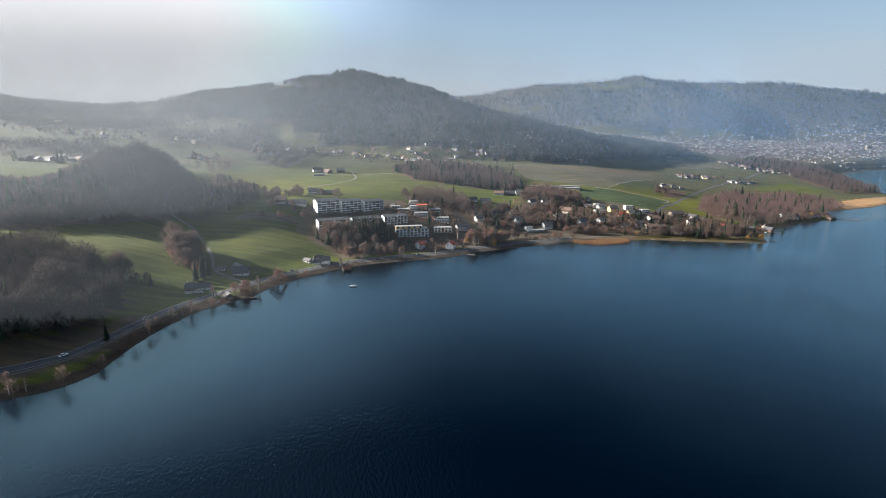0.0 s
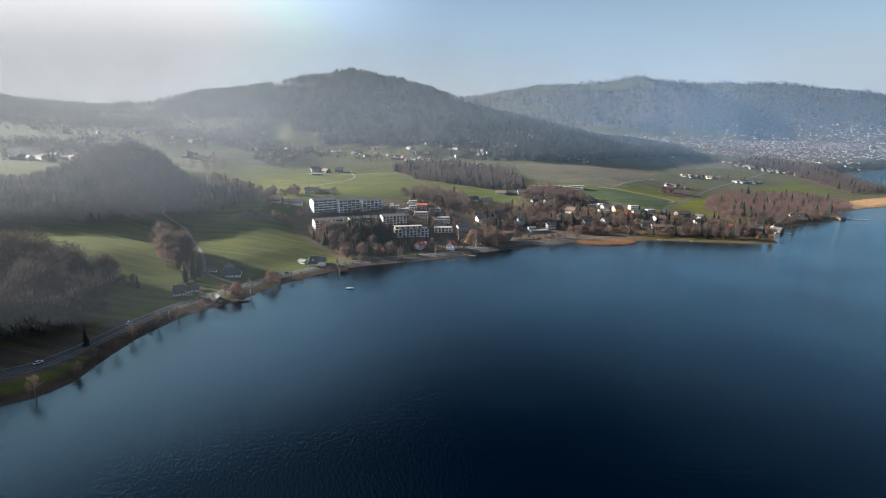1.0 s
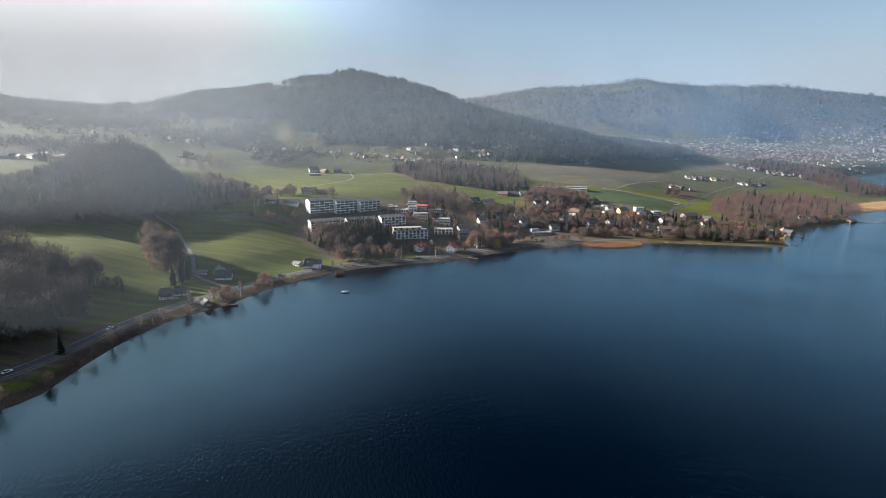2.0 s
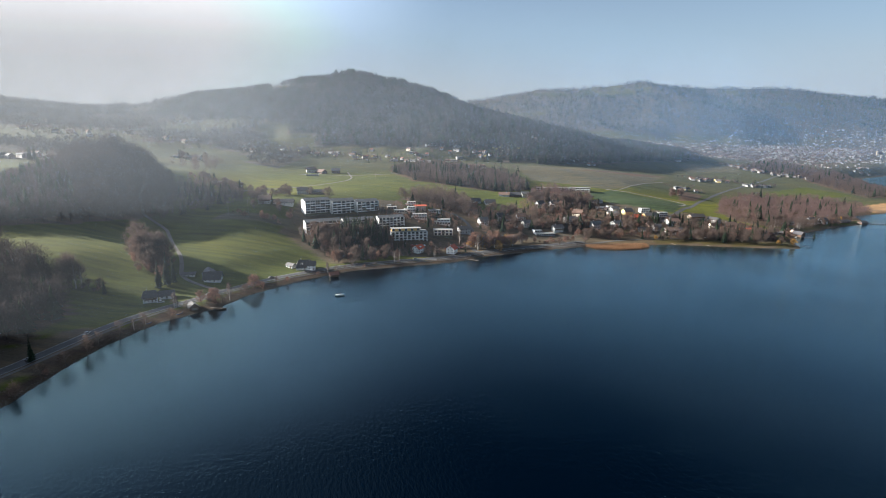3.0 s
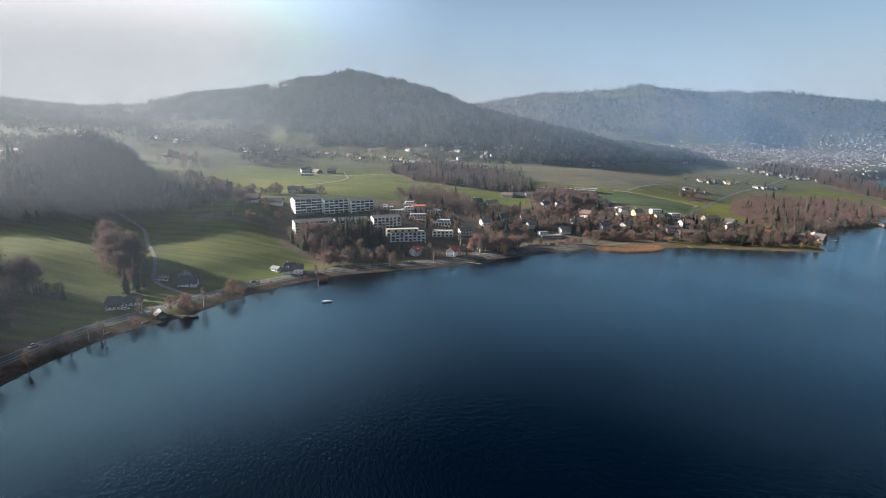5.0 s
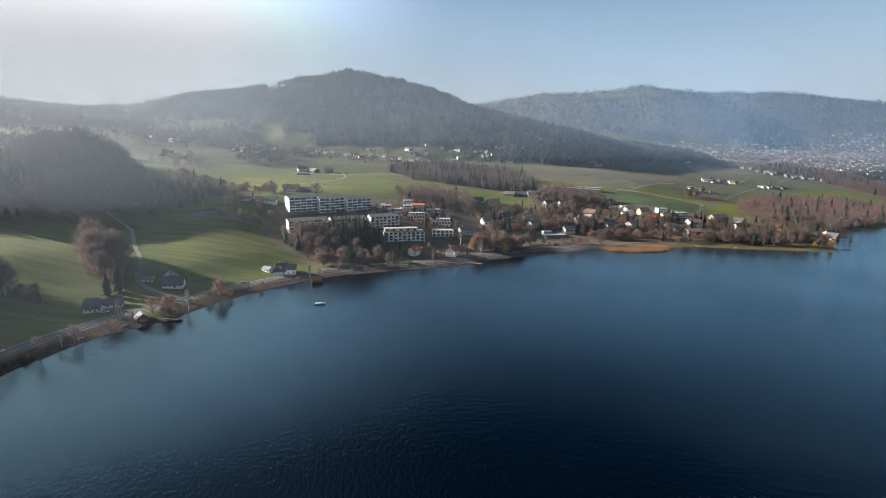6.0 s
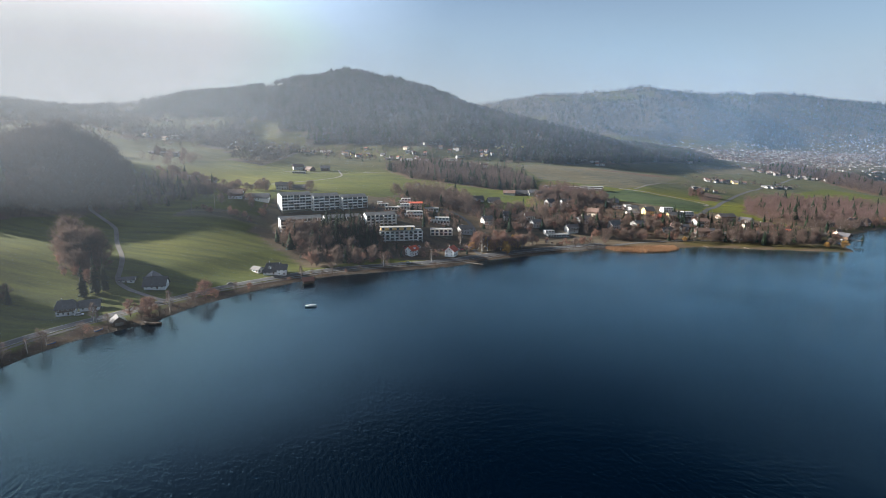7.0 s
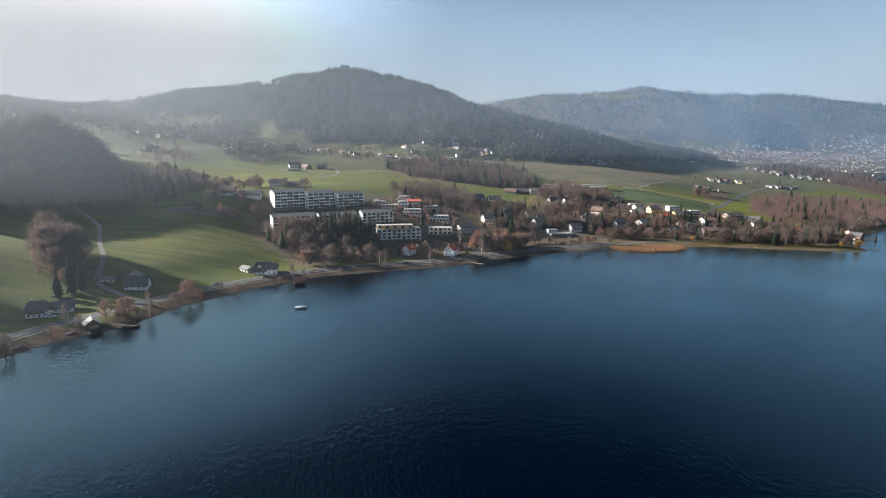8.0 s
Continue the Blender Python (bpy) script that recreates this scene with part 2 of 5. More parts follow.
def water_material():
    """Deep clear lake water with wind ripples."""
    m = bpy.data.materials.new("lake_water")
    m.use_nodes = True
    n, ln = m.node_tree.nodes, m.node_tree.links
    n.remove(n["Principled BSDF"])
    body, gloss, mix = n.new("ShaderNodeBsdfDiffuse"), n.new("ShaderNodeBsdfGlossy"), n.new("ShaderNodeMixShader")
    body.inputs["Color"].default_value = (0.0002, 0.0015, 0.0046, 1)
    gloss.inputs["Color"].default_value, gloss.inputs["Roughness"].default_value = (0.63, 0.88, 1.0, 1), 0.03
    # skylight loses most of its mirror image where the view is steep
    fres, curve = n.new("ShaderNodeFresnel"), n.new("ShaderNodeMapRange")
    fres.inputs["IOR"].default_value = 1.333
    for key, value in (("From Min", .05), ("From Max", .5), ("To Min", .009), ("To Max", .86)):
        curve.inputs[key].default_value = value
    ln.new(fres.outputs["Fac"], curve.inputs["Value"])
    ln.new(curve.outputs["Result"], mix.inputs["Fac"])
    ln.new(body.outputs["BSDF"], mix.inputs[1])
    ln.new(gloss.outputs["BSDF"], mix.inputs[2])
    ln.new(mix.outputs["Shader"], n["Material Output"].inputs["Surface"])
    co, mp = n.new("ShaderNodeTexCoord"), n.new("ShaderNodeMapping")
    mp.vector_type = "TEXTURE"
    mp.inputs["Rotation"].default_value, mp.inputs["Scale"].default_value = (0, 0, radians(110)), (2.2, 1.0, 1.0)
    ln.new(co.outputs["Object"], mp.inputs["Vector"])
    rip, gust = n.new("ShaderNodeTexNoise"), n.new("ShaderNodeTexNoise")
    rip.inputs["Scale"].default_value, rip.inputs["Detail"].default_value = 0.85, 3
    gust.inputs["Scale"].default_value, gust.inputs["Detail"].default_value = 0.012, 3
    ln.new(mp.outputs["Vector"], rip.inputs["Vector"])
    ln.new(co.outputs["Object"], gust.inputs["Vector"])
    amp = n.new("ShaderNodeMapRange")
    amp.inputs["From Min"].default_value, amp.inputs["From Max"].default_value = 0.35, 0.65
    amp.inputs["To Min"].default_value, amp.inputs["To Max"].default_value = 0.65, 1.0
    ln.new(gust.outputs["Fac"], amp.inputs["Value"])
    bu = n.new("ShaderNodeBump")
    bu.inputs["Distance"].default_value = 0.3
    ln.new(amp.outputs["Result"], bu.inputs["Strength"])
    ln.new(rip.outputs["Fac"], bu.inputs["Height"])
    ln.new(bu.outputs["Normal"], gloss.inputs["Normal"])
    ln.new(bu.outputs["Normal"], fres.inputs["Normal"])
    return m


GROUND, WATER = ground_material(), water_material()
BARK = material("bark", (0.10, 0.08, 0.065), 0.95, vary=0.3, scale=0.8, spec=0.2)
BARK_PALE = material("birch_bark", (0.42, 0.38, 0.33), 0.9, vary=0.35, scale=0.8, spec=0.2)
TWIG = island_material("winter_twigs", (0.07, 0.053, 0.045), (0.17, 0.125, 0.102))
TWIG_RED = island_material("russet_twigs", (0.10, 0.062, 0.05), (0.30, 0.175, 0.125))
TWIG_GOLD = island_material("willow_twigs", (0.24, 0.14, 0.04), (0.40, 0.24, 0.06))
NEEDLE = island_material("needles", (0.012, 0.02, 0.012), (0.035, 0.05, 0.026))
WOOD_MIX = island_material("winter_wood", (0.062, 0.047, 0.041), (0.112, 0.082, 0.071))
# darker copy of the winter wood, with the woods' shade in its colour
WOOD_SHADED = island_material("shaded_winter_wood", (0.026, 0.022, 0.021), (0.055, 0.043, 0.039))
# greyer, darker wood: haze and unlit slopes put into the colour
WOOD_HAZED = island_material("hazed_far_wood", (0.032, 0.032, 0.032), (0.056, 0.052, 0.05))
WOOD_RED = island_material("russet_wood", (0.085, 0.058, 0.054), (0.15, 0.10, 0.09))
REED = island_material("dry_reed", (0.17, 0.10, 0.055), (0.25, 0.15, 0.085))
GRASS = (0.046, 0.060, 0.006)
MEADOW = (0.074, 0.085, 0.006)
# dull meadow tone with distance haze mixed into the colour
HAZED_MEADOW = (0.044, 0.048, 0.028)
BUILT = (0.055, 0.052, 0.046)
FLOOR_WOOD = (0.07, 0.052, 0.038)
YARD = (0.07, 0.06, 0.044)
TAN = (0.22, 0.155, 0.09)
PLOUGH = (0.075, 0.052, 0.04)
STUBBLE = (0.068, 0.068, 0.048)
CROP = (0.028, 0.046, 0.02)


# ---------------------------------------------------------------- building blocks
def part(name, bm, mat, parent=None, label=""):
    me = bpy.data.meshes.new(name)
    bm.to_mesh(me)
    bm.free()
    me.materials.append(mat)
    ob = new(name, me)
    ob.parent = parent
    return tagged(ob, label)


def shared(name, me, parent, m=None, label=""):
    ob = new(name, me)
    ob.parent = parent
    if m is not None:
        ob.matrix_basis = m
    return tagged(ob, label)


def box(bm, cx, cy, cz, sx, sy, sz):
    """A box by its centre and sizes."""
    return bmesh.ops.create_cube(bm, size=1, matrix=Matrix.Translation((cx, cy, cz)) @ Matrix.Diagonal((sx, sy, sz, 1)))


def boxed(*boxes):
    bm = bmesh.new()
    for b in boxes:
        box(bm, *b)
    return bm


def tube(bm, a, b, ra, rb, sides=5):
    a, b = Vector(a), Vector(b)
    d = b - a
    m = Matrix.Translation((a + b) / 2) @ d.to_track_quat("Z", "Y").to_matrix().to_4x4()
    bmesh.ops.create_cone(bm, cap_ends=True, segments=sides, radius1=ra, radius2=rb, depth=d.length, matrix=m)


def thing(name, x, y, z, turn, label, category, group="", kind=""):
    ob = new(name)
    ob.matrix_basis = pose(x, y, z, 0, 0, turn)
    return tagged(ob, label, category, group, kind)


def inside(x, y, poly):
    res = np.zeros(np.shape(x), bool)
    for (ax, ay), (bx, by) in zip(poly, poly[1:] + poly[:1]):
        res ^= ((ay > y) != (by > y)) & (x < (bx - ax) * (y - ay) / (by - ay + 1e-12) + ax)
    return res


# ---------------------------------------------------------------- woods and fields on the plan
WOODS = {
    "near": [(-520, 250), (-365, 205), (-280, 232), (-246, 258), (-225, 300), (-232, 345), (-262, 385), (-330, 405), (-480, 420), (-600, 330)],
    "hillock": [(-318, 640), (-292, 600), (-286, 565), (-300, 528), (-335, 490), (-400, 458), (-620, 490), (-760, 560), (-640, 596), (-520, 608), (-450, 640), (-370, 680)],
}
WOODS.update({
    "strip": [(-114, 1006), (-40, 1091), (118, 960), (128, 865), (64, 838), (20, 855), (-60, 888)],
    "grove": [(-60, 700), (-46, 750), (-8, 782), (24, 752), (30, 715), (28, 665), (-5, 678)],
    "right": [(392, 800), (482, 955), (560, 1035), (690, 1045), (735, 985), (695, 890), (600, 800), (540, 772), (470, 738), (420, 712), (385, 728)],
    "marsh": [(971, 1514), (1118, 1582), (1315, 1550), (985, 1149), (846, 1093), (901, 1353)],
    "spur": [(836, 1546), (1150, 1900), (1118, 1582), (910, 1441)],
    "block": [(125, 830), (150, 862), (190, 850), (200, 815), (160, 780), (130, 790)],
})
FIELDS = [
    (YARD, [(-345, 165), (-262, 208), (-218, 228), (-196, 258), (-190, 300), (-186, 330), (-212, 330), (-222, 300), (-244, 262), (-335, 215)]),
    (STUBBLE, [(129, 1102), (304, 1173), (497, 1234), (340, 972), (269, 910), (144, 950)]),
    (PLOUGH, [(249, 1098), (356, 1172), (490, 1216), (396, 1136)]),
    (CROP, [(205, 848), (268, 906), (377, 853), (304, 739), (240, 770)]),
    (PLOUGH, [(375, 885), (425, 1000), (462, 985), (408, 900)]),
    (GRASS, [(613, 1074), (818, 1246), (837, 1112), (692, 1030)]),
    (TAN, [(520, 800), (560, 830), (640, 850), (690, 840), (620, 800), (560, 785)]),
    (TAN, [(720, 960), (919, 1074), (788, 916), (677, 886)]),
    (STUBBLE, [(621, 1475), (843, 1628), (797, 1470), (615, 1386)]),
    (YARD, [(-60, 530), (-60, 640), (30, 690), (130, 760), (210, 800), (300, 735), (340, 760), (400, 700), (600, 780), (640, 800), (520, 730), (400, 640), (384, 597), (250, 612), (110, 580), (0, 515)]),
    (YARD, [(-165, 545), (-165, 640), (-60, 680), (-20, 560), (-100, 490)]),
    (STUBBLE, [(-230, 575), (-170, 575), (-150, 560), (-240, 555)]),
]

# ---------------------------------------------------------------- ground sheet and lake
def spaced(lo, dense_lo, dense_hi, hi, step, grow):
    v = list(np.arange(dense_lo, dense_hi + 0.1, step))
    s, a = step, dense_hi
    while a < hi:
        s *= grow
        a += s
        v.append(min(a, hi))
    s, a = step, dense_lo
    while a > lo:
        s *= grow
        a -= s
        v.insert(0, max(a, lo))
    return np.array(v)


SHEET = {}


def grid_object(name, xs, ys, zf, mat, cover=None):
    gx, gy = np.meshgrid(xs, ys)
    x, y = gx.ravel(), gy.ravel()
    z = zf(x, y)
    nx, ny = len(xs), len(ys)
    i = (np.arange(ny - 1)[:, None] * nx + np.arange(nx - 1)[None, :]).ravel()
    quads = np.column_stack([i, i + 1, i + 1 + nx, i + nx])
    me = bpy.data.meshes.new(name)
    me.vertices.add(len(x))
    me.vertices.foreach_set("co", np.column_stack([x, y, z]).ravel())
    me.loops.add(quads.size)
    me.loops.foreach_set("vertex_index", quads.ravel().astype(np.int32))
    me.polygons.add(len(quads))
    me.polygons.foreach_set("loop_start", (np.arange(len(quads)) * 4).astype(np.int32))
    me.polygons.foreach_set("use_smooth", np.ones(len(quads), bool))
    me.update()
    me.validate()
    if cover is not None:
        at = me.color_attributes.new("cover", "FLOAT_COLOR", "POINT")
        at.data.foreach_set("color", np.column_stack([cover(x, y), np.ones(len(x))]).ravel())
    me.materials.append(mat)
    SHEET.update(x=xs, y=ys, z=z.reshape(ny, nx))
    return new(name, me)


TOWN_LINE = [(700, 2050), (1150, 2150), (1700, 2650), (2600, 3050), (3600, 3300)]


def near_hill(x, y, z, rng):
    d, _, top = on_line(x, y, CREST_NEAR)
    patch = waves(x, y, 330, 15)
    meadow = (x < -400) & ((z > 262) & (patch > -.2) | (z < 165) & (patch > -.1))
    foot = np.where(x > 100, 62, 96)
    return (d < 430 + 40 * waves(x, y, 200, 14)) & (z > foot) & ~meadow & (y < 2250) & (x < 760)


def left_hill(x, y, z, rng):
    d, _, top = on_line(x, y, CREST_LEFT)
    return ((d < 110) & (waves(x, y, 260, 16) > -.4) | (waves(x, y, 420, 17) > .08)) & (z > 60) & (x < -300) & (y > 790)


def far_hill(x, y, z, rng):
    d, _, top = on_line(x, y, CREST_FAR)
    meadow = (waves(x, y, 700, 18) > .55) | ((z > 440) & (x < 1330) & (waves(x, y, 300, 19) > -.1)) | ((z > 470) & (waves(x, y, 260, 20) > .25))
    return (d < 1150) & (z > 125) & ~meadow


def cover(x, y):
    c = np.tile(np.array(GRASS), (len(x), 1))
    lush = smooth(-0.2, 0.5, waves(x, y, 420, 77))[:, None]
    c = c * (1 - lush) + np.array(MEADOW) * lush
    # meadows fade with distance, as haze painted into the cover
    high = (np.maximum(smooth(840, 1080, y), smooth(-260, -420, x) * smooth(640, 800, y)) * .85)[:, None]
    c = c * (1 - high) + np.array(HAZED_MEADOW) * high
    built = (np.exp(-(on_line(x, y, TOWN_LINE)[0] / 420) ** 2) * smooth(1500, 1900, y))[:, None]
    c = c * (1 - built) + np.array(BUILT) * built
    jx, jy = x + 5 * waves(x, y, 60, 5), y + 5 * waves(x, y, 60, 6)
    for colour, poly in FIELDS:
        c[inside(x, y, poly)] = colour
    for poly in WOODS.values():
        c[inside(jx, jy, poly)] = FLOOR_WOOD
    z = land(x, y)
    # wooded slopes' floor in the same hazed grey as the far trees
    for kept in (near_hill, left_hill, far_hill):
        c[kept(x, y, z, None)] = (.055, .052, .048)
    d, side, _ = on_line(x, y, SHORE)
    # dark brown bank, with the shade over it put into the colour too
    c[(d * side < 9) & (x < 160)] = (0.04, 0.031, 0.025)
    c[(d * side < 22) & (x > 232) & (x < 520)] = (0.046, 0.044, 0.018)
    c[d * side < 4] = (0.06, 0.05, 0.04)
    return c


xs = spaced(-6000, -460, 720, 6000, 5.0, 1.035)
ys = spaced(-5000, 195, 960, 5600, 5.0, 1.03)
tagged(grid_object("ground", xs, ys, land, GROUND, cover), "rolling winter meadows, fields and woodland floor above a lake", "ground", kind="structure")
bm = bmesh.new()
bmesh.ops.create_grid(bm, x_segments=2, y_segments=2, size=6000)
water = part("water", bm, WATER)
tagged(water, "deep blue lake with fine wind ripples", "lake", kind="structure")


def surface(x, y):
    """Height of the ground sheet itself, between its corners."""
    x, y = np.atleast_1d(np.asarray(x, float)), np.atleast_1d(np.asarray(y, float))
    gx, gy, gz = SHEET["x"], SHEET["y"], SHEET["z"]
    i = np.clip(np.searchsorted(gx, x) - 1, 0, len(gx) - 2)
    j = np.clip(np.searchsorted(gy, y) - 1, 0, len(gy) - 2)
    u, v = (x - gx[i]) / (gx[i + 1] - gx[i]), (y - gy[j]) / (gy[j + 1] - gy[j])
    return (gz[j, i] * (1 - u) + gz[j, i + 1] * u) * (1 - v) + (gz[j + 1, i] * (1 - u) + gz[j + 1, i + 1] * u) * v


def ground(x, y):
    return float(surface(x, y)[0])
# ---------------------------------------------------------------- roads
ASPHALT = material("asphalt", (0.06, 0.06, 0.063), 0.9, vary=0.25, scale=0.15, fine=12, coords="Object", spec=0.3)
GRAVEL = material("gravel", (0.15, 0.138, 0.12), 0.95, vary=0.25, scale=0.2, fine=10, spec=0.2)
PAVING = material("pale_paving", (0.095, 0.09, 0.083), 0.9, vary=0.25, scale=0.2, fine=10, spec=0.3)
PAINT = material("road_paint", (0.34, 0.34, 0.33), 0.7, vary=0.2, scale=0.5)
STONE = material("bank_stone", (0.085, 0.072, 0.062), 0.9, vary=0.4, scale=0.4, bump=0.1)


def along(line, step):
    """Points every step metres along a rounded line, with their left-hand normals."""
    p = np.array(line, float)
    for _ in range(2):
        q = np.concatenate([0.75 * p[:-1] + 0.25 * p[1:], 0.25 * p[:-1] + 0.75 * p[1:]]).reshape(2, -1, 2).transpose(1, 0, 2).reshape(-1, 2)
        p = np.concatenate([p[:1], q, p[-1:]])
    s = np.concatenate([[0], np.cumsum(np.hypot(*np.diff(p, axis=0).T))])
    u = np.linspace(0, s[-1], max(2, int(s[-1] / step)))
    x, y = np.interp(u, s, p[:, 0]), np.interp(u, s, p[:, 1])
    tx, ty = np.gradient(x), np.gradient(y)
    n = np.hypot(tx, ty) + 1e-9
    return x, y, -ty / n, tx / n


def strip(name, line, width, mat, label, category, lift=0.14, shift=0.0, step=4.0):
    """A ribbon with some thickness that follows the ground."""
    x, y, nx, ny = along(line, step)
    x, y = x + nx * shift, y + ny * shift
    bm = bmesh.new()
    rows = []
    sides = (1, .5, 0, -.5, -1)
    for i in range(len(x)):
        h = [(x[i] + nx[i] * k * width / 2, y[i] + ny[i] * k * width / 2) for k in sides]
        top = [(*p, ground(*p) + lift) for p in h]
        rows.append([bm.verts.new(p) for p in top] + [bm.verts.new((*top[k][:2], top[k][2] - 0.5)) for k in (-1, 0)])
    for a, b in zip(rows[:-1], rows[1:]):
        for k in range(7):
            bm.faces.new((a[k], b[k], b[(k + 1) % 7], a[(k + 1) % 7]))
    bmesh.ops.recalc_face_normals(bm, faces=bm.faces)
    return tagged(part(name, bm, mat), label, category, kind="structure")


LAKE_ROAD = [(-330, 180), (-262, 218), (-226, 238), (-209, 258), (-203, 300), (-199, 328), (-190, 355), (-172, 385), (-161, 408), (-141, 438),
             (-112, 468), (-86, 489), (-48, 506), (4, 525), (30, 548), (66, 568), (108, 590), (150, 609)]
strip("road", LAKE_ROAD, 7.0, ASPHALT, "grey asphalt lakeside road with worn edges", "road")
strip("trim", LAKE_ROAD, 0.22, PAINT, "pale painted road edge line", "road line", lift=0.17, shift=3.1)
strip("trim", LAKE_ROAD, 0.22, PAINT, "pale painted road edge line", "road line", lift=0.17, shift=-3.1)
strip("pavement", LAKE_ROAD, 2.0, PAVING, "pale footpath beside the lakeside road", "footpath", lift=0.12, shift=-5.6)
strip("road", [(-163, 405), (-180, 414), (-192, 418), (-203, 424), (-210, 440), (-222, 462), (-240, 484), (-262, 518), (-272, 532), (-300, 545)], 3.0, GRAVEL, "pale gravel lane climbing to the woods", "lane")
strip("road", [(30, 548), (20, 575), (28, 600), (24, 640), (8, 668), (-20, 680)], 4.5, ASPHALT, "narrow asphalt village street", "street")
strip("road", [(268, 690), (287, 714), (322, 757), (370, 832), (420, 905), (470, 976), (570, 1099), (660, 1200), (798, 1354), (1000, 1560)], 5.5, ASPHALT, "grey main road leading inland between fields", "road")
strip("road", [(262, 910), (320, 893), (360, 876), (374, 858), (362, 838), (345, 815)], 4.0, GRAVEL, "pale field road with a bend", "lane")
strip("road", [(286, 915), (360, 1005), (430, 1092)], 3.0, GRAVEL, "pale farm track across fields", "lane")
strip("road", [(-300, 545), (-330, 590), (-310, 650), (-280, 690), (-200, 740), (-150, 860), (-180, 960)], 3.0, GRAVEL, "narrow gravel lane in the valley", "lane")
strip("road", [(-250, 905), (-180, 915), (-100, 960), (-60, 985)], 3.0, GRAVEL, "farm track over the meadow", "lane")
strip("road", [(110, 583), (150, 600), (215, 628), (260, 632), (330, 640), (380, 655), (450, 720)], 4.0, PAVING, "village street behind the shore gardens", "street")


# ---------------------------------------------------------------- trees
def triangles(name, verts, mat):
    """Loose triangles, three corners each, as one mesh."""
    v = np.asarray(verts, float).reshape(-1, 3)
    me = bpy.data.meshes.new(name)
    n = len(v) // 3
    me.vertices.add(len(v))
    me.vertices.foreach_set("co", v.ravel())
    me.loops.add(n * 3)
    me.loops.foreach_set("vertex_index", np.arange(n * 3, dtype=np.int32))
    me.polygons.add(n)
    me.polygons.foreach_set("loop_start", (np.arange(n) * 3).astype(np.int32))
    me.update()
    me.materials.append(mat)
    return me


def twig_tris(rng, base, way, length, width):
    """Slender bent blades from base along way."""
    side = np.cross(way, rng.normal(size=way.shape))
    side /= np.linalg.norm(side, axis=1)[:, None] + 1e-9
    w = (width * rng.uniform(0.6, 1.3, len(base)))[:, None] * side
    tip = base + way * length[:, None]
    return np.stack([base - w, base + w, tip], axis=1)


def bare_tree_meshes(seed, height, spread, twigs, bark, mat, droop=0.0, width=0.09, low=0.25):
    rng = np.random.RandomState(seed)
    bm = bmesh.new()
    top = np.array([rng.uniform(-.4, .4), rng.uniform(-.4, .4), height * 0.8])
    tube(bm, (0, 0, -0.6), top * 0.45, height * 0.022, height * 0.016, 6)
    tube(bm, top * 0.45, top, height * 0.016, height * 0.004, 5)
    ends = []
    for i in range(13):
        f = low + (0.95 - low) * (i / 12)
        a = i * 2.4 + rng.uniform(-.4, .4)
        reach = spread * (1.0 - 0.75 * max(0, f - 0.3) / 0.7) * rng.uniform(.75, 1.1)
        p = top * f
        q = p + np.array([math.cos(a) * reach * .6, math.sin(a) * reach * .6, reach * (.35 + .5 * f)])
        tube(bm, p, q, height * .012, height * .006, 4)
        for k in range(2):
            a2 = a + rng.uniform(-.7, .7)
            e = q + np.array([math.cos(a2) * reach * .4, math.sin(a2) * reach * .4, reach * rng.uniform(.1, .5)])
            tube(bm, q, e, height * .006, height * .002, 3)
            ends += [(q, e)]
        ends += [(p, q)]
    ends += [(top * .7, top), (top * .85, top * 1.1)]
    me = bpy.data.meshes.new("trunk")
    bm.to_mesh(me)
    bm.free()
    me.materials.append(bark)
    pick = rng.randint(0, len(ends), twigs)
    a, b = np.array([e[0] for e in ends])[pick], np.array([e[1] for e in ends])[pick]
    s = rng.uniform(.15, 1.05, twigs)[:, None]
    base = a + (b - a) * s + rng.normal(size=(twigs, 3)) * spread * .09
    way = (b - a) / (np.linalg.norm(b - a, axis=1)[:, None] + 1e-9) * .7 + rng.normal(size=(twigs, 3)) * .6 + np.array([0, 0, .35 - droop])
    way /= np.linalg.norm(way, axis=1)[:, None]
    crown = triangles("crown", twig_tris(rng, base, way, rng.uniform(.7, 1.9, twigs) * spread * .3, width), mat)
    return me, crown


def conifer_meshes(seed, height, spread, slim=1.0):
    rng = np.random.RandomState(seed)
    bm = bmesh.new()
    tube(bm, (0, 0, -0.6), (0, 0, height * .95), height * .016, .03, 6)
    me = bpy.data.meshes.new("trunk")
    bm.to_mesh(me)
    bm.free()
    me.materials.append(BARK)
    v = []
    layers = int(height * 1.5)
    for i in range(layers):
        f = i / layers
        z = height * (.08 + .92 * f)
        r = spread * (1 - f) ** .85 * rng.uniform(.8, 1.15) + .12
        n = max(5, int(12 * (1 - f)) + 3)
        for k in range(n):
            a = rng.uniform(0, 6.283)
            rr = r * rng.uniform(.6, 1.15)
            c, s = math.cos(a), math.sin(a)
            w = rr * .3 + .12
            root = (0.05 * c, 0.05 * s, z + .25)
            tip = (c * rr, s * rr, z - rr * .34)
            m1 = (c * rr * .55 - s * w, s * rr * .55 + c * w, z - rr * .22)
            m2 = (c * rr * .55 + s * w, s * rr * .55 - c * w, z - rr * .22)
            up = (c * rr * .5, s * rr * .5, z + rr * .02 + .1)
            v += [root, m1, up, root, up, m2, up, m1, tip, up, tip, m2]
    return me, triangles("crown", v, NEEDLE)


def prototypes(make, count):
    return [make(i) for i in range(count)]


BARE = prototypes(lambda i: bare_tree_meshes(10 + i, 12 + 1.3 * i, 5.2 + .5 * i, 1900, BARK, TWIG, width=.048, low=.13), 4)
PALE = prototypes(lambda i: bare_tree_meshes(30 + i, 14 + i, 3.0, 700, BARK_PALE, TWIG, droop=.25, width=.07), 2)
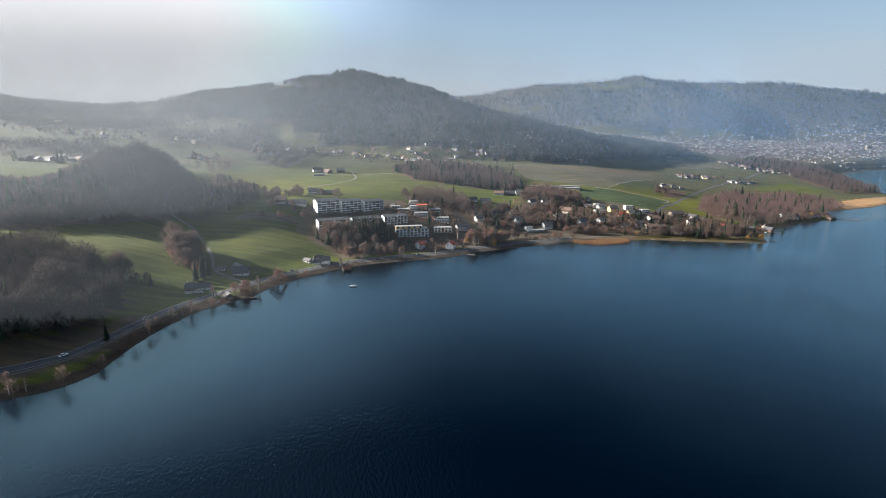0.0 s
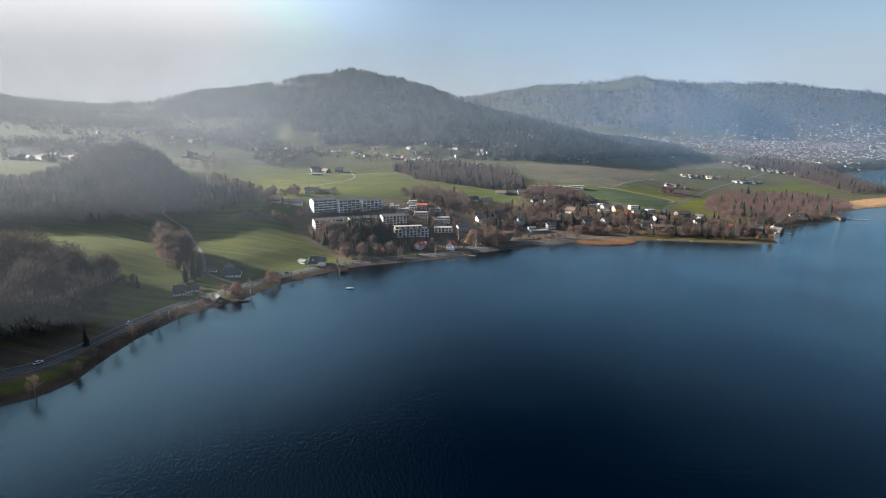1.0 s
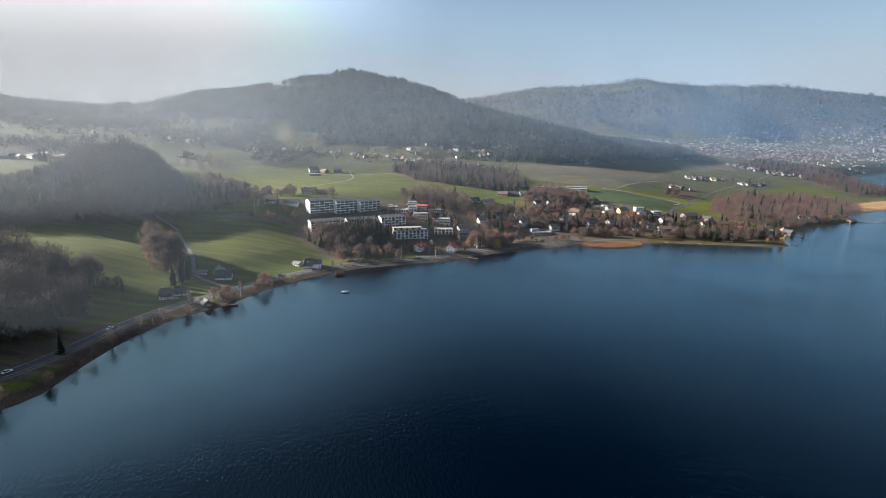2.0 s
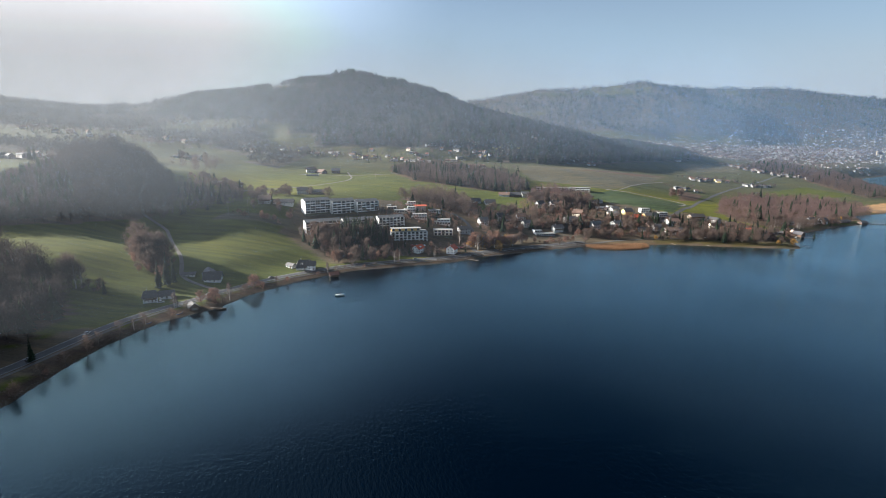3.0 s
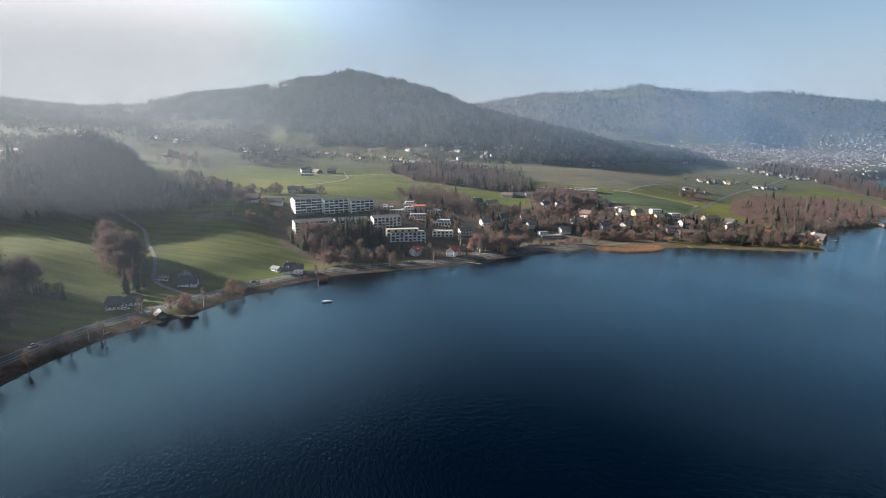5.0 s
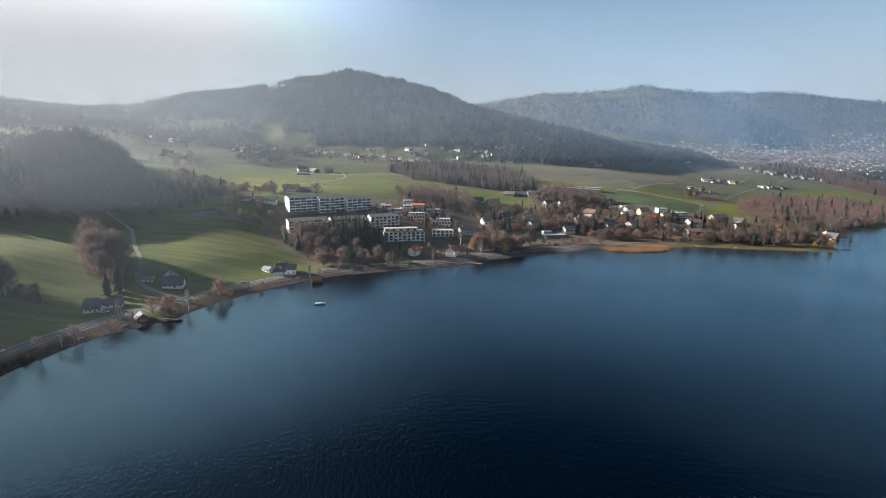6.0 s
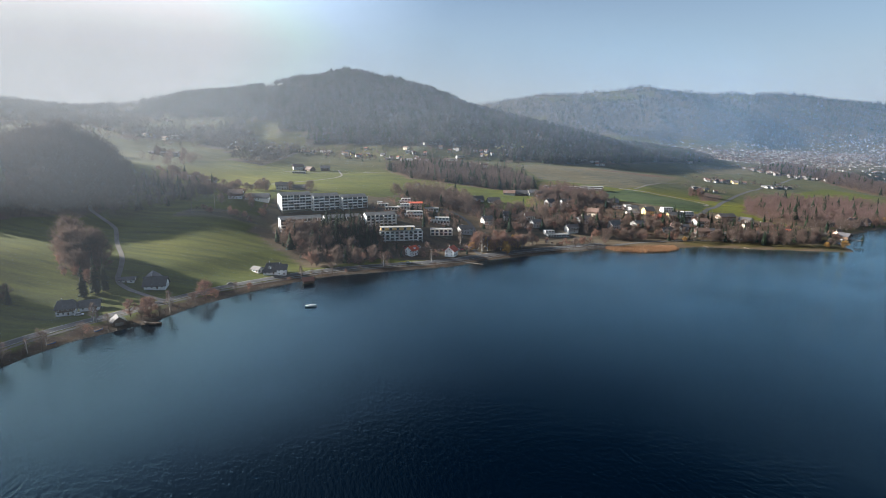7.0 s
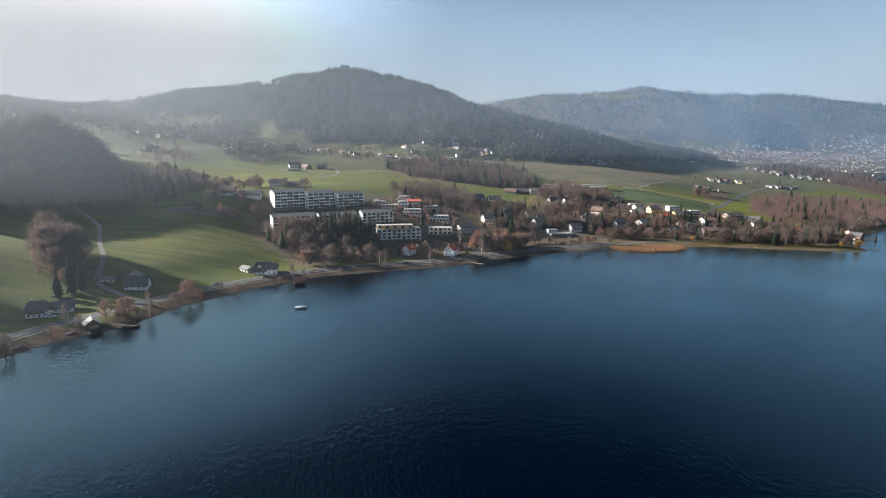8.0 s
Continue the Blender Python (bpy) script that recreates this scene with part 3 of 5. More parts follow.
RUSSET = prototypes(lambda i: bare_tree_meshes(50 + i, 10 + 1.3 * i, 4.4, 1700, BARK, TWIG_RED, width=.048, low=.13), 3)
GOLD = prototypes(lambda i: bare_tree_meshes(70 + i, 8 + i, 3.9, 1800, BARK, TWIG_GOLD, droop=.7, low=.12, width=.05), 2)
SHRUB = prototypes(lambda i: bare_tree_meshes(90 + i, 4.2 + i, 2.8, 800, BARK, TWIG_RED if i else TWIG, low=.05, width=.05), 3)
SPARSE = prototypes(lambda i: bare_tree_meshes(130 + i, 9 + 1.5 * i, 3.4 + .4 * i, 420, BARK, TWIG, width=.04, low=.3), 3)
FIR = prototypes(lambda i: conifer_meshes(110 + i, 15 + 3 * i, 2.5 + .3 * i), 3)
KINDS = {
    "bare": (BARE, "bare_tree", "leafless grey-brown broadleaf tree in winter", "tree"),
    "sparse": (SPARSE, "bank_tree", "slender leafless grey tree on the lake bank", "tree"),
    "pale": (PALE, "birch_tree", "leafless birch with a pale slender trunk", "tree"),
    "russet": (RUSSET, "russet_tree", "leafless tree with dense reddish-brown twigs", "tree"),
    "gold": (GOLD, "willow_tree", "golden-twigged weeping willow at the shore", "tree"),
    "shrub": (SHRUB, "shrub", "low leafless brown shrub", "shrub"),
    "fir": (FIR, "fir_tree", "tall dark green spruce", "tree"),
}
tree_rng = random.Random(7)


def tree(kind, x, y, size=1.0, z=None):
    """One tree of a kind, the first built, the others copied."""
    meshes, name, label, category = KINDS[kind]
    if kind == "bare" and y > 640:
        name, label = "garden_tree", "leafless grey-brown garden tree among houses"
    i = tree_rng.randrange(len(meshes))
    s = size * tree_rng.uniform(.88, 1.14)
    m = pose(x, y, ground(x, y) if z is None else z, 0, 0, tree_rng.uniform(0, 360))
    ob = tagged(new(name), label, category, {"fir": "dark spruces", "shrub": "winter shrubs"}.get(kind, "leafless trees"))
    ob.matrix_basis = m
    ob.scale = (s, s, s * tree_rng.uniform(.92, 1.1))
    shared("trunk", meshes[i][0], ob)
    shared("crown", meshes[i][1], ob)
    return ob


def grove(kinds, x, y, rx, ry, count, size=1.0, turn=0.0):
    """Trees strewn over an ellipse on the plan."""
    for _ in range(count):
        a, r = tree_rng.uniform(0, 6.283), math.sqrt(tree_rng.random())
        u, v = rx * r * math.cos(a), ry * r * math.sin(a)
        c, s = math.cos(radians(turn)), math.sin(radians(turn))
        px, py = x + u * c - v * s, y + u * s + v * c
        if ground(px, py) > .4 and all((px - hx) ** 2 + (py - hy) ** 2 > (hr + 1.5) ** 2 for hx, hy, hr in HOUSES):
            tree(tree_rng.choice(kinds), px, py, size)


# ---------------------------------------------------------------- woods, too many to count
def low_bare(seed, n=190, wide=.0085):
    rng = np.random.RandomState(seed)
    z = rng.uniform(.22, 1.0, n)
    r = .24 * np.sqrt(np.clip(1 - ((z - .58) / .46) ** 2, 0.03, 1)) * np.sqrt(rng.random(n))
    a = rng.uniform(0, 6.283, n)
    base = np.column_stack([r * np.cos(a), r * np.sin(a), z * .9])
    way = np.column_stack([np.cos(a) * .5, np.sin(a) * .5, np.full(n, .6)]) + rng.normal(size=(n, 3)) * .45
    way /= np.linalg.norm(way, axis=1)[:, None]
    t = twig_tris(rng, base, way, rng.uniform(.08, .2, n), wide)
    trunk = [[(-.012, 0, -.05), (.012, 0, -.05), (0, 0, .9)], [(0, -.012, -.05), (0, .012, -.05), (0, 0, .9)]]
    return np.concatenate([t, np.array(trunk)])


def low_fir(seed, layers=7, sides=5):
    rng = np.random.RandomState(seed)
    v = []
    for i in range(layers):
        f = i / layers
        r, z = .26 * (1 - f) + .02, .08 + .9 * f
        for k in range(sides):
            a = 6.283 * (k + rng.uniform(-.3, .3)) / sides + i
            rr = r * rng.uniform(.7, 1.2)
            b = a + 6.283 / sides * .8
            v.append([(0, 0, z + .22), (rr * math.cos(a), rr * math.sin(a), z - .02), (rr * math.cos(b), rr * math.sin(b), z - .03)])
    return np.array(v)


def far_crown(seed, n=24, leaf=.065):
    """A broad irregular crown for woods kilometres away."""
    rng = np.random.RandomState(seed)
    a = rng.uniform(0, 6.283, n)
    z = rng.uniform(.25, .95, n)
    r = .27 * np.sqrt(1.05 - np.abs(z - .5) * 1.7) * rng.uniform(.5, 1, n)
    c = np.column_stack([r * np.cos(a), r * np.sin(a), z])
    return c[:, None, :] + rng.normal(size=(n, 3, 3)) * np.array([leaf, leaf, leaf * 1.3])


def forest(name, label, places, templates, low, high, mat, seed):
    """Trees of a wood joined into one mesh."""
    rng = np.random.RandomState(seed)
    x, y, z = places
    out = []
    kind = rng.randint(0, len(templates), len(x))
    for k, t in enumerate(templates):
        i = np.where(kind == k)[0]
        if not len(i):
            continue
        h = rng.uniform(low, high, len(i)) * (1 + .3 * np.clip(waves(x[i], y[i], 55, seed), -1, 1))
        a = rng.uniform(0, 6.283, len(i))
        wide = h * rng.uniform(.8, 1.25, len(i))
        c, s = np.cos(a)[:, None, None], np.sin(a)[:, None, None]
        px, py, pz = t[None, ..., 0], t[None, ..., 1], t[None, ..., 2]
        w, hh = wide[:, None, None], h[:, None, None]
        out.append(np.stack([(px * c - py * s) * w + x[i][:, None, None], (px * s + py * c) * w + y[i][:, None, None], pz * hh + z[i][:, None, None]], axis=-1).reshape(-1, 3))
    return tagged(new(name, triangles(name, np.concatenate(out), mat)), label, "woodland", kind="stuff")


def strewn(poly, step, seed, keep=1.0):
    rng = np.random.RandomState(seed)
    p = np.array(poly)
    gx, gy = np.meshgrid(np.arange(p[:, 0].min(), p[:, 0].max(), step), np.arange(p[:, 1].min(), p[:, 1].max(), step))
    x, y = (gx + rng.uniform(-.5, .5, gx.shape) * step).ravel(), (gy + rng.uniform(-.5, .5, gy.shape) * step).ravel()
    ok = inside(x, y, poly) & (rng.random(len(x)) < keep)
    x, y = x[ok], y[ok]
    z = surface(x, y)
    ok = z > .5
    return x[ok], y[ok], z[ok]


# ---------------------------------------------------------------- buildings
def plaster(name, c):
    return material(name, c, 0.85, vary=0.12, scale=0.35, fine=12, random=.06)


WHITE, CREAM, YELLOW, GREY, OCHRE, PINK = (plaster(n, c) for n, c in (
    ("white_plaster", (.57, .565, .55)), ("cream_plaster", (.66, .60, .48)), ("yellow_plaster", (.70, .58, .24)),
    ("grey_plaster", (.42, .41, .40)), ("ochre_cladding", (.58, .36, .12)), ("pink_plaster", (.66, .46, .36))))
# lighter copy of WHITE that offsets the shade on the nearest houses
LIFTED_WHITE = plaster("lifted_white_plaster", (.78, .775, .76))
TIMBER = material("dark_timber", (.105, .062, .036), .8, vary=.3, scale=.8, fine=10)
TIMBER_GREY = material("weathered_timber", (.20, .17, .14), .85, vary=.3, scale=.8, fine=10)
TILE_DARK = material("dark_roof_tiles", (.055, .052, .055), .7, vary=.3, scale=.5, fine=8, random=.25)
TILE_BROWN = material("brown_roof_tiles", (.12, .075, .055), .8, vary=.3, scale=.5, fine=8, random=.2)
TILE_RED = material("red_roof_tiles", (.46, .09, .035), .75, vary=.25, scale=.5, fine=8, random=.1)
TILE_RUST = material("rust_red_roof", (.20, .085, .055), .8, vary=.25, scale=.5, fine=8)
TILE_SLATE = material("slate_grey_roof", (.10, .102, .105), .8, vary=.25, scale=.4, fine=8)
TILE_GREY = material("grey_roof_tiles", (.13, .125, .12), .8, vary=.25, scale=.5, fine=8, random=.2)
GRAVEL_ROOF = material("gravelled_flat_roof", (.24, .235, .22), .9, vary=.3, scale=.3, fine=10)
METAL = material("sheet_metal", (.55, .56, .57), .4, .7, vary=.15, scale=.6)
GLASS = material("window_glass", (.022, .028, .034), .22, vary=.15, scale=.3, random=.3)
RAIL = material("grey_balcony_panel", (.62, .63, .64), .6, vary=.12, scale=.5)
FRAME = material("white_window_frame", (.75, .75, .73), .5, vary=.08, scale=.6)
GREEN_BANK = material("mossy_plinth", (.10, .10, .07), .95, vary=.35, scale=.5, fine=8)
CONCRETE = material("concrete", (.36, .35, .33), .9, vary=.25, scale=.3, fine=10)


def mesh_of(name, bm, mat):
    me = bpy.data.meshes.new(name)
    bm.to_mesh(me)
    bm.free()
    me.materials.append(mat)
    return me


WIN_FRAME = mesh_of("window", boxed((-.58, 0, 0, .12, .14, 1.42), (.58, 0, 0, .12, .14, 1.42), (0, 0, .65, 1.04, .14, .12), (0, 0, -.66, 1.3, .2, .1), (0, 0, 0, .06, .1, 1.18)), FRAME)
WIN_PANE = mesh_of("pane", boxed((0, 0, 0, 1.06, .06, 1.2)), GLASS)
BIG_FRAME = mesh_of("window", boxed((-1.2, 0, 0, .1, .14, 2.2), (1.2, 0, 0, .1, .14, 2.2), (0, 0, 1.06, 2.3, .14, .1), (0, 0, -1.06, 2.3, .14, .1), (0, 0, 0, .07, .1, 2.0)), FRAME)
BIG_PANE = mesh_of("pane", boxed((0, 0, 0, 2.3, .06, 2.04)), GLASS)
DOOR = mesh_of("door", boxed((0, 0, 0, 1.0, .12, 2.05), (0, -.02, .9, 1.2, .1, .12)), TIMBER)


def glazed(w, h, rim=None):
    """Frame and recessed pane in one shell, for houses farther off."""
    bm = boxed((0, 0, 0, w, .14, h))
    front = [f for f in bm.faces if f.normal.y < -.9]
    bmesh.ops.inset_region(bm, faces=front, thickness=.11, depth=0)
    for f in front:
        f.material_index = 1
    bmesh.ops.translate(bm, verts=list({v for f in front for v in f.verts}), vec=(0, .06, 0))
    me = mesh_of("window", bm, rim or FRAME)
    me.materials.append(GLASS)
    return me


WIN_WHOLE, BIG_WHOLE = glazed(1.28, 1.42), glazed(2.5, 2.2)
FRAME_DARK = material("dark_window_frame", (.10, .095, .09), .6, vary=.1, scale=.6)
BIG_DARK = glazed(2.56, 2.25, FRAME_DARK)
HOUSES = []
FINE = [False]


def window(house, x, y, z, turn, big=False):
    if not FINE[0]:
        shared("window", BIG_WHOLE if big else WIN_WHOLE, house, pose(x, y, z, 0, 0, turn))
        return
    w = shared("window", BIG_FRAME if big else WIN_FRAME, house, pose(x, y, z, 0, 0, turn))
    shared("pane", BIG_PANE if big else WIN_PANE, w)


def gable_roof(w, d, z, rise, over, thick=.28, hip=0.0):
    """Two slabs (four with hips) with eaves."""
    bm = bmesh.new()
    hw, hd = w / 2 + over, d / 2 + over
    k = rise / (d / 2)
    low, top = z - over * k, z + rise
    r = hw - hip
    ring = [(-hw, -hd, low), (hw, -hd, low), (hw, hd, low), (-hw, hd, low), (-r, 0, top), (r, 0, top)]
    up = [bm.verts.new((x, y, zz + thick)) for x, y, zz in ring]
    dn = [bm.verts.new((x, y, zz)) for x, y, zz in ring]
    for f in ((0, 1, 5, 4), (2, 3, 4, 5), (1, 2, 5), (3, 0, 4)):
        if len(f) == 4 or hip:
            bm.faces.new([up[i] for i in f])
            bm.faces.new([dn[i] for i in reversed(f)])
    edge = [(0, 1), (2, 3)] + ([(1, 2), (3, 0)] if hip else [(1, 5), (5, 2), (3, 4), (4, 0)])
    for a, b in edge:
        bm.faces.new((up[a], up[b], dn[b], dn[a]))
    bmesh.ops.recalc_face_normals(bm, faces=bm.faces)
    return bm


def gable_walls(w, d, h, rise, deep, hip=0.0):
    bm = bmesh.new()
    prof = [(-d / 2, -deep), (d / 2, -deep), (d / 2, h), (0, h + rise), (-d / 2, h)] if not hip else [(-d / 2, -deep), (d / 2, -deep), (d / 2, h), (-d / 2, h)]
    a = [bm.verts.new((-w / 2, y, z)) for y, z in prof]
    b = [bm.verts.new((w / 2, y, z)) for y, z in prof]
    bm.faces.new(a)
    bm.faces.new(list(reversed(b)))
    for i in range(len(prof)):
        j = (i + 1) % len(prof)
        bm.faces.new((a[i], b[i], b[j], a[j]))
    bmesh.ops.recalc_face_normals(bm, faces=bm.faces)
    return bm


def base_height(x, y, w, d, turn):
    c, s = math.cos(radians(turn)), math.sin(radians(turn))
    zs = [ground(x + u * w / 2 * c - v * d / 2 * s, y + u * w / 2 * s + v * d / 2 * c) for u in (-1, 1) for v in (-1, 1)]
    return max(sum(zs) / 4, .6), max(zs) - min(zs)


def house(x, y, turn, w, d, storeys, wall, roof, label, pitch=33, hip=0.0, chimney=1, balcony=False, upper=None, dormer=0, name="house", group="village houses", z=None, back=False, size=.86):
    """A dwelling with its ridge along its own x; its front looks along its own -y."""
    zb, fall = base_height(x, y, w, d, turn)
    zb = zb if z is None else z
    h = storeys * 2.75 + .3
    rise = math.tan(radians(pitch)) * d / 2
    ob = thing(name, x, y, zb, turn, label, "house", group)
    ob.scale = (size, size, size)
    HOUSES.append((x, y, max(w, d) * .5 * size))
    part("wall", gable_walls(w, d, h, rise, fall / 2 + 1.0, hip), wall, ob)
    if upper:
        part("cladding", boxed((0, -d / 2 - .06, h - 1.35, w * .98, .1, 2.5), (-w / 2 - .06, 0, h - .9, .1, d * .9, 2.2), (w / 2 + .06, 0, h - .9, .1, d * .9, 2.2)), upper, ob, "dark timber cladding")
    part("roof", gable_roof(w, d, h, rise, 1.1, hip=hip), roof, ob)
    for k in range(chimney):
        cx = (-.22 + .45 * k) * w
        part("chimney", boxed((cx, d * .1, h + rise * .8 + .5, .6, .6, rise * .5 + 1.0), (cx, d * .1, h + rise * 1.05 + 1.05, .74, .74, .12)), CONCRETE, ob)
    for s in range(storeys):
        zz = s * 2.75 + 1.65
        n = max(2, int(w / 2.9))
        for i in range(n):
            px = (i + .5) / n * w - w / 2
            if s == 0 and i == n // 2:
                shared("door", DOOR, ob, pose(px, -d / 2 - .05, 1.05))
                continue
            window(ob, px, -d / 2 - .05, zz, 0)
            if back:
                window(ob, px, d / 2 + .05, zz, 180)
        n = max(2, int(d / 3.3))
        for i in range(n):
            py = (i + .5) / n * d - d / 2
            window(ob, -w / 2 - .05, py, zz, -90)
            window(ob, w / 2 + .05, py, zz, 90)
    if not hip and rise > 2.2:
        for s in (-1, 1):
            window(ob, s * (w / 2 + .05), 0, h + rise * .33, 90 * s)
    if balcony:
        bar = part("balcony", boxed((0, -d / 2 - .65, 2.8, w * .8, 1.2, .18)), TIMBER, ob)
        part("railing", boxed((0, -d / 2 - 1.2, 3.35, w * .8, .08, .85), (-w * .4, -d / 2 - .65, 3.35, .08, 1.1, .85), (w * .4, -d / 2 - .65, 3.35, .08, 1.1, .85)), TIMBER, bar)
    for k in range(dormer):
        px = ((k + .5) / dormer - .5) * w * .7
        dm = part("dormer", boxed((px, -d * .3, h + rise * .45, 1.8, 2.4, 1.5)), wall, ob)
        part("roof", boxed((px, -d * .3 - .1, h + rise * .45 + .85, 2.3, 2.8, .2)), roof, dm)
        window(ob, px, -d * .3 - 1.25, h + rise * .45, 0)
    return ob


def flat_house(x, y, turn, w, d, storeys, wall, label, top=.6, terrace=True, name="house", group="village houses", roof=None, z=None, size=.86):
    """A modern house of stacked boxes with wide windows and flat roofs."""
    zb, fall = base_height(x, y, w, d, turn)
    zb = zb if z is None else z
    ob = thing(name, x, y, zb, turn, label, "house", group)
    ob.scale = (size, size, size)
    HOUSES.append((x, y, max(w, d) * .5 * size))
    h = 0
    for s in range(storeys):
        ws, off = (w, 0) if s < storeys - 1 or storeys == 1 else (w * top, w * (1 - top) / 2 * .8)
        deep = fall / 2 + 1.0 if s == 0 else 0
        dd = d - 1.6 * s
        part("wall", boxed((off, .8 * s, h + (2.9 - deep) / 2, ws, dd, 2.9 + deep)), wall, ob)
        part("eaves", boxed((off, .8 * s - .2, h + 3.03, ws + .7, dd + .9, .26)), roof or FRAME, ob)
        part("roof", boxed((off, .8 * s - .2, h + 3.2, ws + .3, dd + .5, .08)), GRAVEL_ROOF, ob)
        n = max(2, int(ws / 3.2))
        for i in range(n):
            window(ob, off + (i + .5) / n * ws - ws / 2, .8 * s - dd / 2 - .05, h + 1.45, 0, True)
        for k in (-1, 1):
            window(ob, off + k * (ws / 2 + .05), .8 * s, h + 1.5, 90 * k)
        if s and terrace:
            part("railing", boxed((0, -d / 2 + .1, h + .75, w * .96, .06, .9)), RAIL, ob)
        h += 3.14
    return ob


def flats(x, y, turn, length, depth, storeys, wall, label, bays=5, roof="gable", z=None, pent=None):
    """A block of flats: each storey has a long balcony with posts between its bays."""
    zb, fall = base_height(x, y, length, depth, turn)
    zb = zb if z is None else z
    ob = thing("apartment_block", x, y, zb, turn, label, "apartment building", "lakeside flats")
    HOUSES.extend((x + k * length * math.cos(radians(turn)), y + k * length * math.sin(radians(turn)), depth * .75) for k in (-.4, -.2, 0, .2, .4))
    h = storeys * 2.65
    if roof == "gable":
        part("wall", gable_walls(length, depth, h, depth * .2, 0.2), wall, ob)
        part("roof", gable_roof(length, depth, h, depth * .2, .5), TILE_SLATE, ob)
    else:
        part("wall", boxed((0, 0, h / 2 - .1, length, depth, h + .2)), wall, ob)
        part("roof", boxed((0, 0, h + .15, length + .5, depth + .5, .3), (0, 0, h + .32, length - .6, depth - .6, .06)), GRAVEL_ROOF, ob)
    part("plinth", boxed((0, -.4, -1.2 - fall / 2, length - .4, depth + .4, 2.0 + fall)), GREEN_BANK, ob)
    step = length / bays
    for s in range(storeys):
        zz = s * 2.65
        if s:
            bal = part("balcony", boxed((0, -depth / 2 - .8, zz, length, 1.6, .32)), wall, ob)
            for i in range(bays):
                part("railing", boxed((-length / 2 + (i + .5) * step, -depth / 2 - 1.56, zz + .5, step - .35, .07, .8)), RAIL if (i + s) % 3 else TIMBER_GREY, bal)
        for i in range(bays):
            px = -length / 2 + (i + .5) * step
            for k in ((-.25, .25) if step > 4.4 else (0,)):
                shared("window", BIG_DARK, ob, pose(px + k * step, -depth / 2 - .05, zz + 1.3))
        for k in (-1, 1):
            for py in (-depth * .28, depth * .25):
                window(ob, k * (length / 2 + .05), py, zz + 1.5, 90 * k)
    for i in range(bays + 1):
        part("pillar", boxed((-length / 2 + i * step, -depth / 2 - .8, h / 2, .3, 1.62, h)), wall, ob)
    if pent:
        part("penthouse", boxed((-length * .08, .8, h + 1.75, length * .8, depth * .62, 2.6)), pent, ob, "set-back top storey")
        part("roof", boxed((-length * .08, .5, h + 3.18, length * .84, depth * .74, .26)), GRAVEL_ROOF, ob)
        for i in range(0, bays, 2):
            window(ob, -length * .08 + ((i + .5) / bays - .5) * length * .78, .8 - depth * .31 - .05, h + 1.7, 0, True)
    return ob


# the long white flats above the meadow, three staggered sections
flats(-144.5, 600.5, 36, 28, 12, 5, WHITE, "five-storey white apartment block with long balconies", 5, z=33.8)
flats(-119.0, 611.5, 36, 26, 12, 5, WHITE, "five-storey white apartment block with balconies on every floor", 5, z=32.2)
flats(-94.0, 622.5, 36, 26, 12, 5, WHITE, "five-storey white apartment block with lit gable end", 5, z=30.6)
# the lower row
flats(-130.0, 568.0, 30, 36, 11, 4, WHITE, "long four-storey white apartment block half hidden by trees", 8, z=18.8)
flats(-95.5, 579.5, 30, 33, 11, 4, WHITE, "white apartment block with grey roof behind spruces", 7, z=19.0)
flats(-62.5, 588.5, 26, 28, 11, 4, WHITE, "four-storey white apartment block with glazed balconies", 7, z=20.4)
flats(-41.0, 569.0, 13, 37, 12, 4, WHITE, "new white apartment building with ochre penthouse", 9, roof="flat", z=9.0, pent=OCHRE)
flats(-5.5, 587.5, 4, 20, 10, 2, CREAM, "cream apartment house with flat roof and balconies", 5, roof="flat", z=13)
flat_house(-79, 652, 14, 24, 9, 1, WHITE, "low white row with flat roof", z=33.6)
flat_house(-66, 640, 10, 12, 9, 1, WHITE, "small white flat-roofed house", z=33.2)
flat_house(-46, 668, 8, 14, 10, 2, WHITE, "white terraced house with flat roof", .8)
flat_house(-55, 630, 8, 17, 10, 1, CREAM, "cream terraced bungalow with flat roof", roof=GRAVEL_ROOF)
flat_house(-45, 642, 8, 14, 10, 2, WHITE, "white stepped terrace house", .7)
house(-34, 658, 12, 15, 10, 2, PINK, TILE_RED, "pink house with a low red roof", pitch=14)
flat_house(-17, 661, 8, 16, 11, 1, WHITE, "white flat-roofed villa with wide terrace")
flat_house(-33, 620, 8, 20, 10, 2, WHITE, "white terraced house with long balcony", .9)
flat_house(-7, 618, 0, 21, 11, 2, WHITE, "white modern villa with layered terraces", .75)
house(-177, 668, 15, 15, 10, 2, WHITE, TILE_DARK, "white house with dark roof behind the flats")
house(-160, 671, 10, 17, 9, 1, TIMBER_GREY, TILE_DARK, "low grey timber barn", chimney=0, name="barn")
# red roofs by the lakeside road
FINE[0] = True
house(-29, 541, 55, 11.5, 9.5, 2, LIFTED_WHITE, TILE_RED, "white house with bright red tiled roof", 36, z=3.4, dormer=1, size=.8)
house(4, 542, 70, 12, 9.5, 2, LIFTED_WHITE, TILE_RED, "white gabled house with bright red roof and garage", 38, z=2.9, size=.85)
# the house by the road, lane farm and road house
house(-200.5, 379, 28, 12, 10.5, 2, LIFTED_WHITE, TILE_DARK, "white farmhouse with steep dark hipped roof", 40, hip=2.2, upper=TIMBER, balcony=True, z=2.6, size=.72)
house(-194, 387.5, 28, 11, 8, 1, LIFTED_WHITE, TILE_DARK, "low white wing with dark roof beside farmhouse", 38, z=2.7, chimney=0, size=.8)
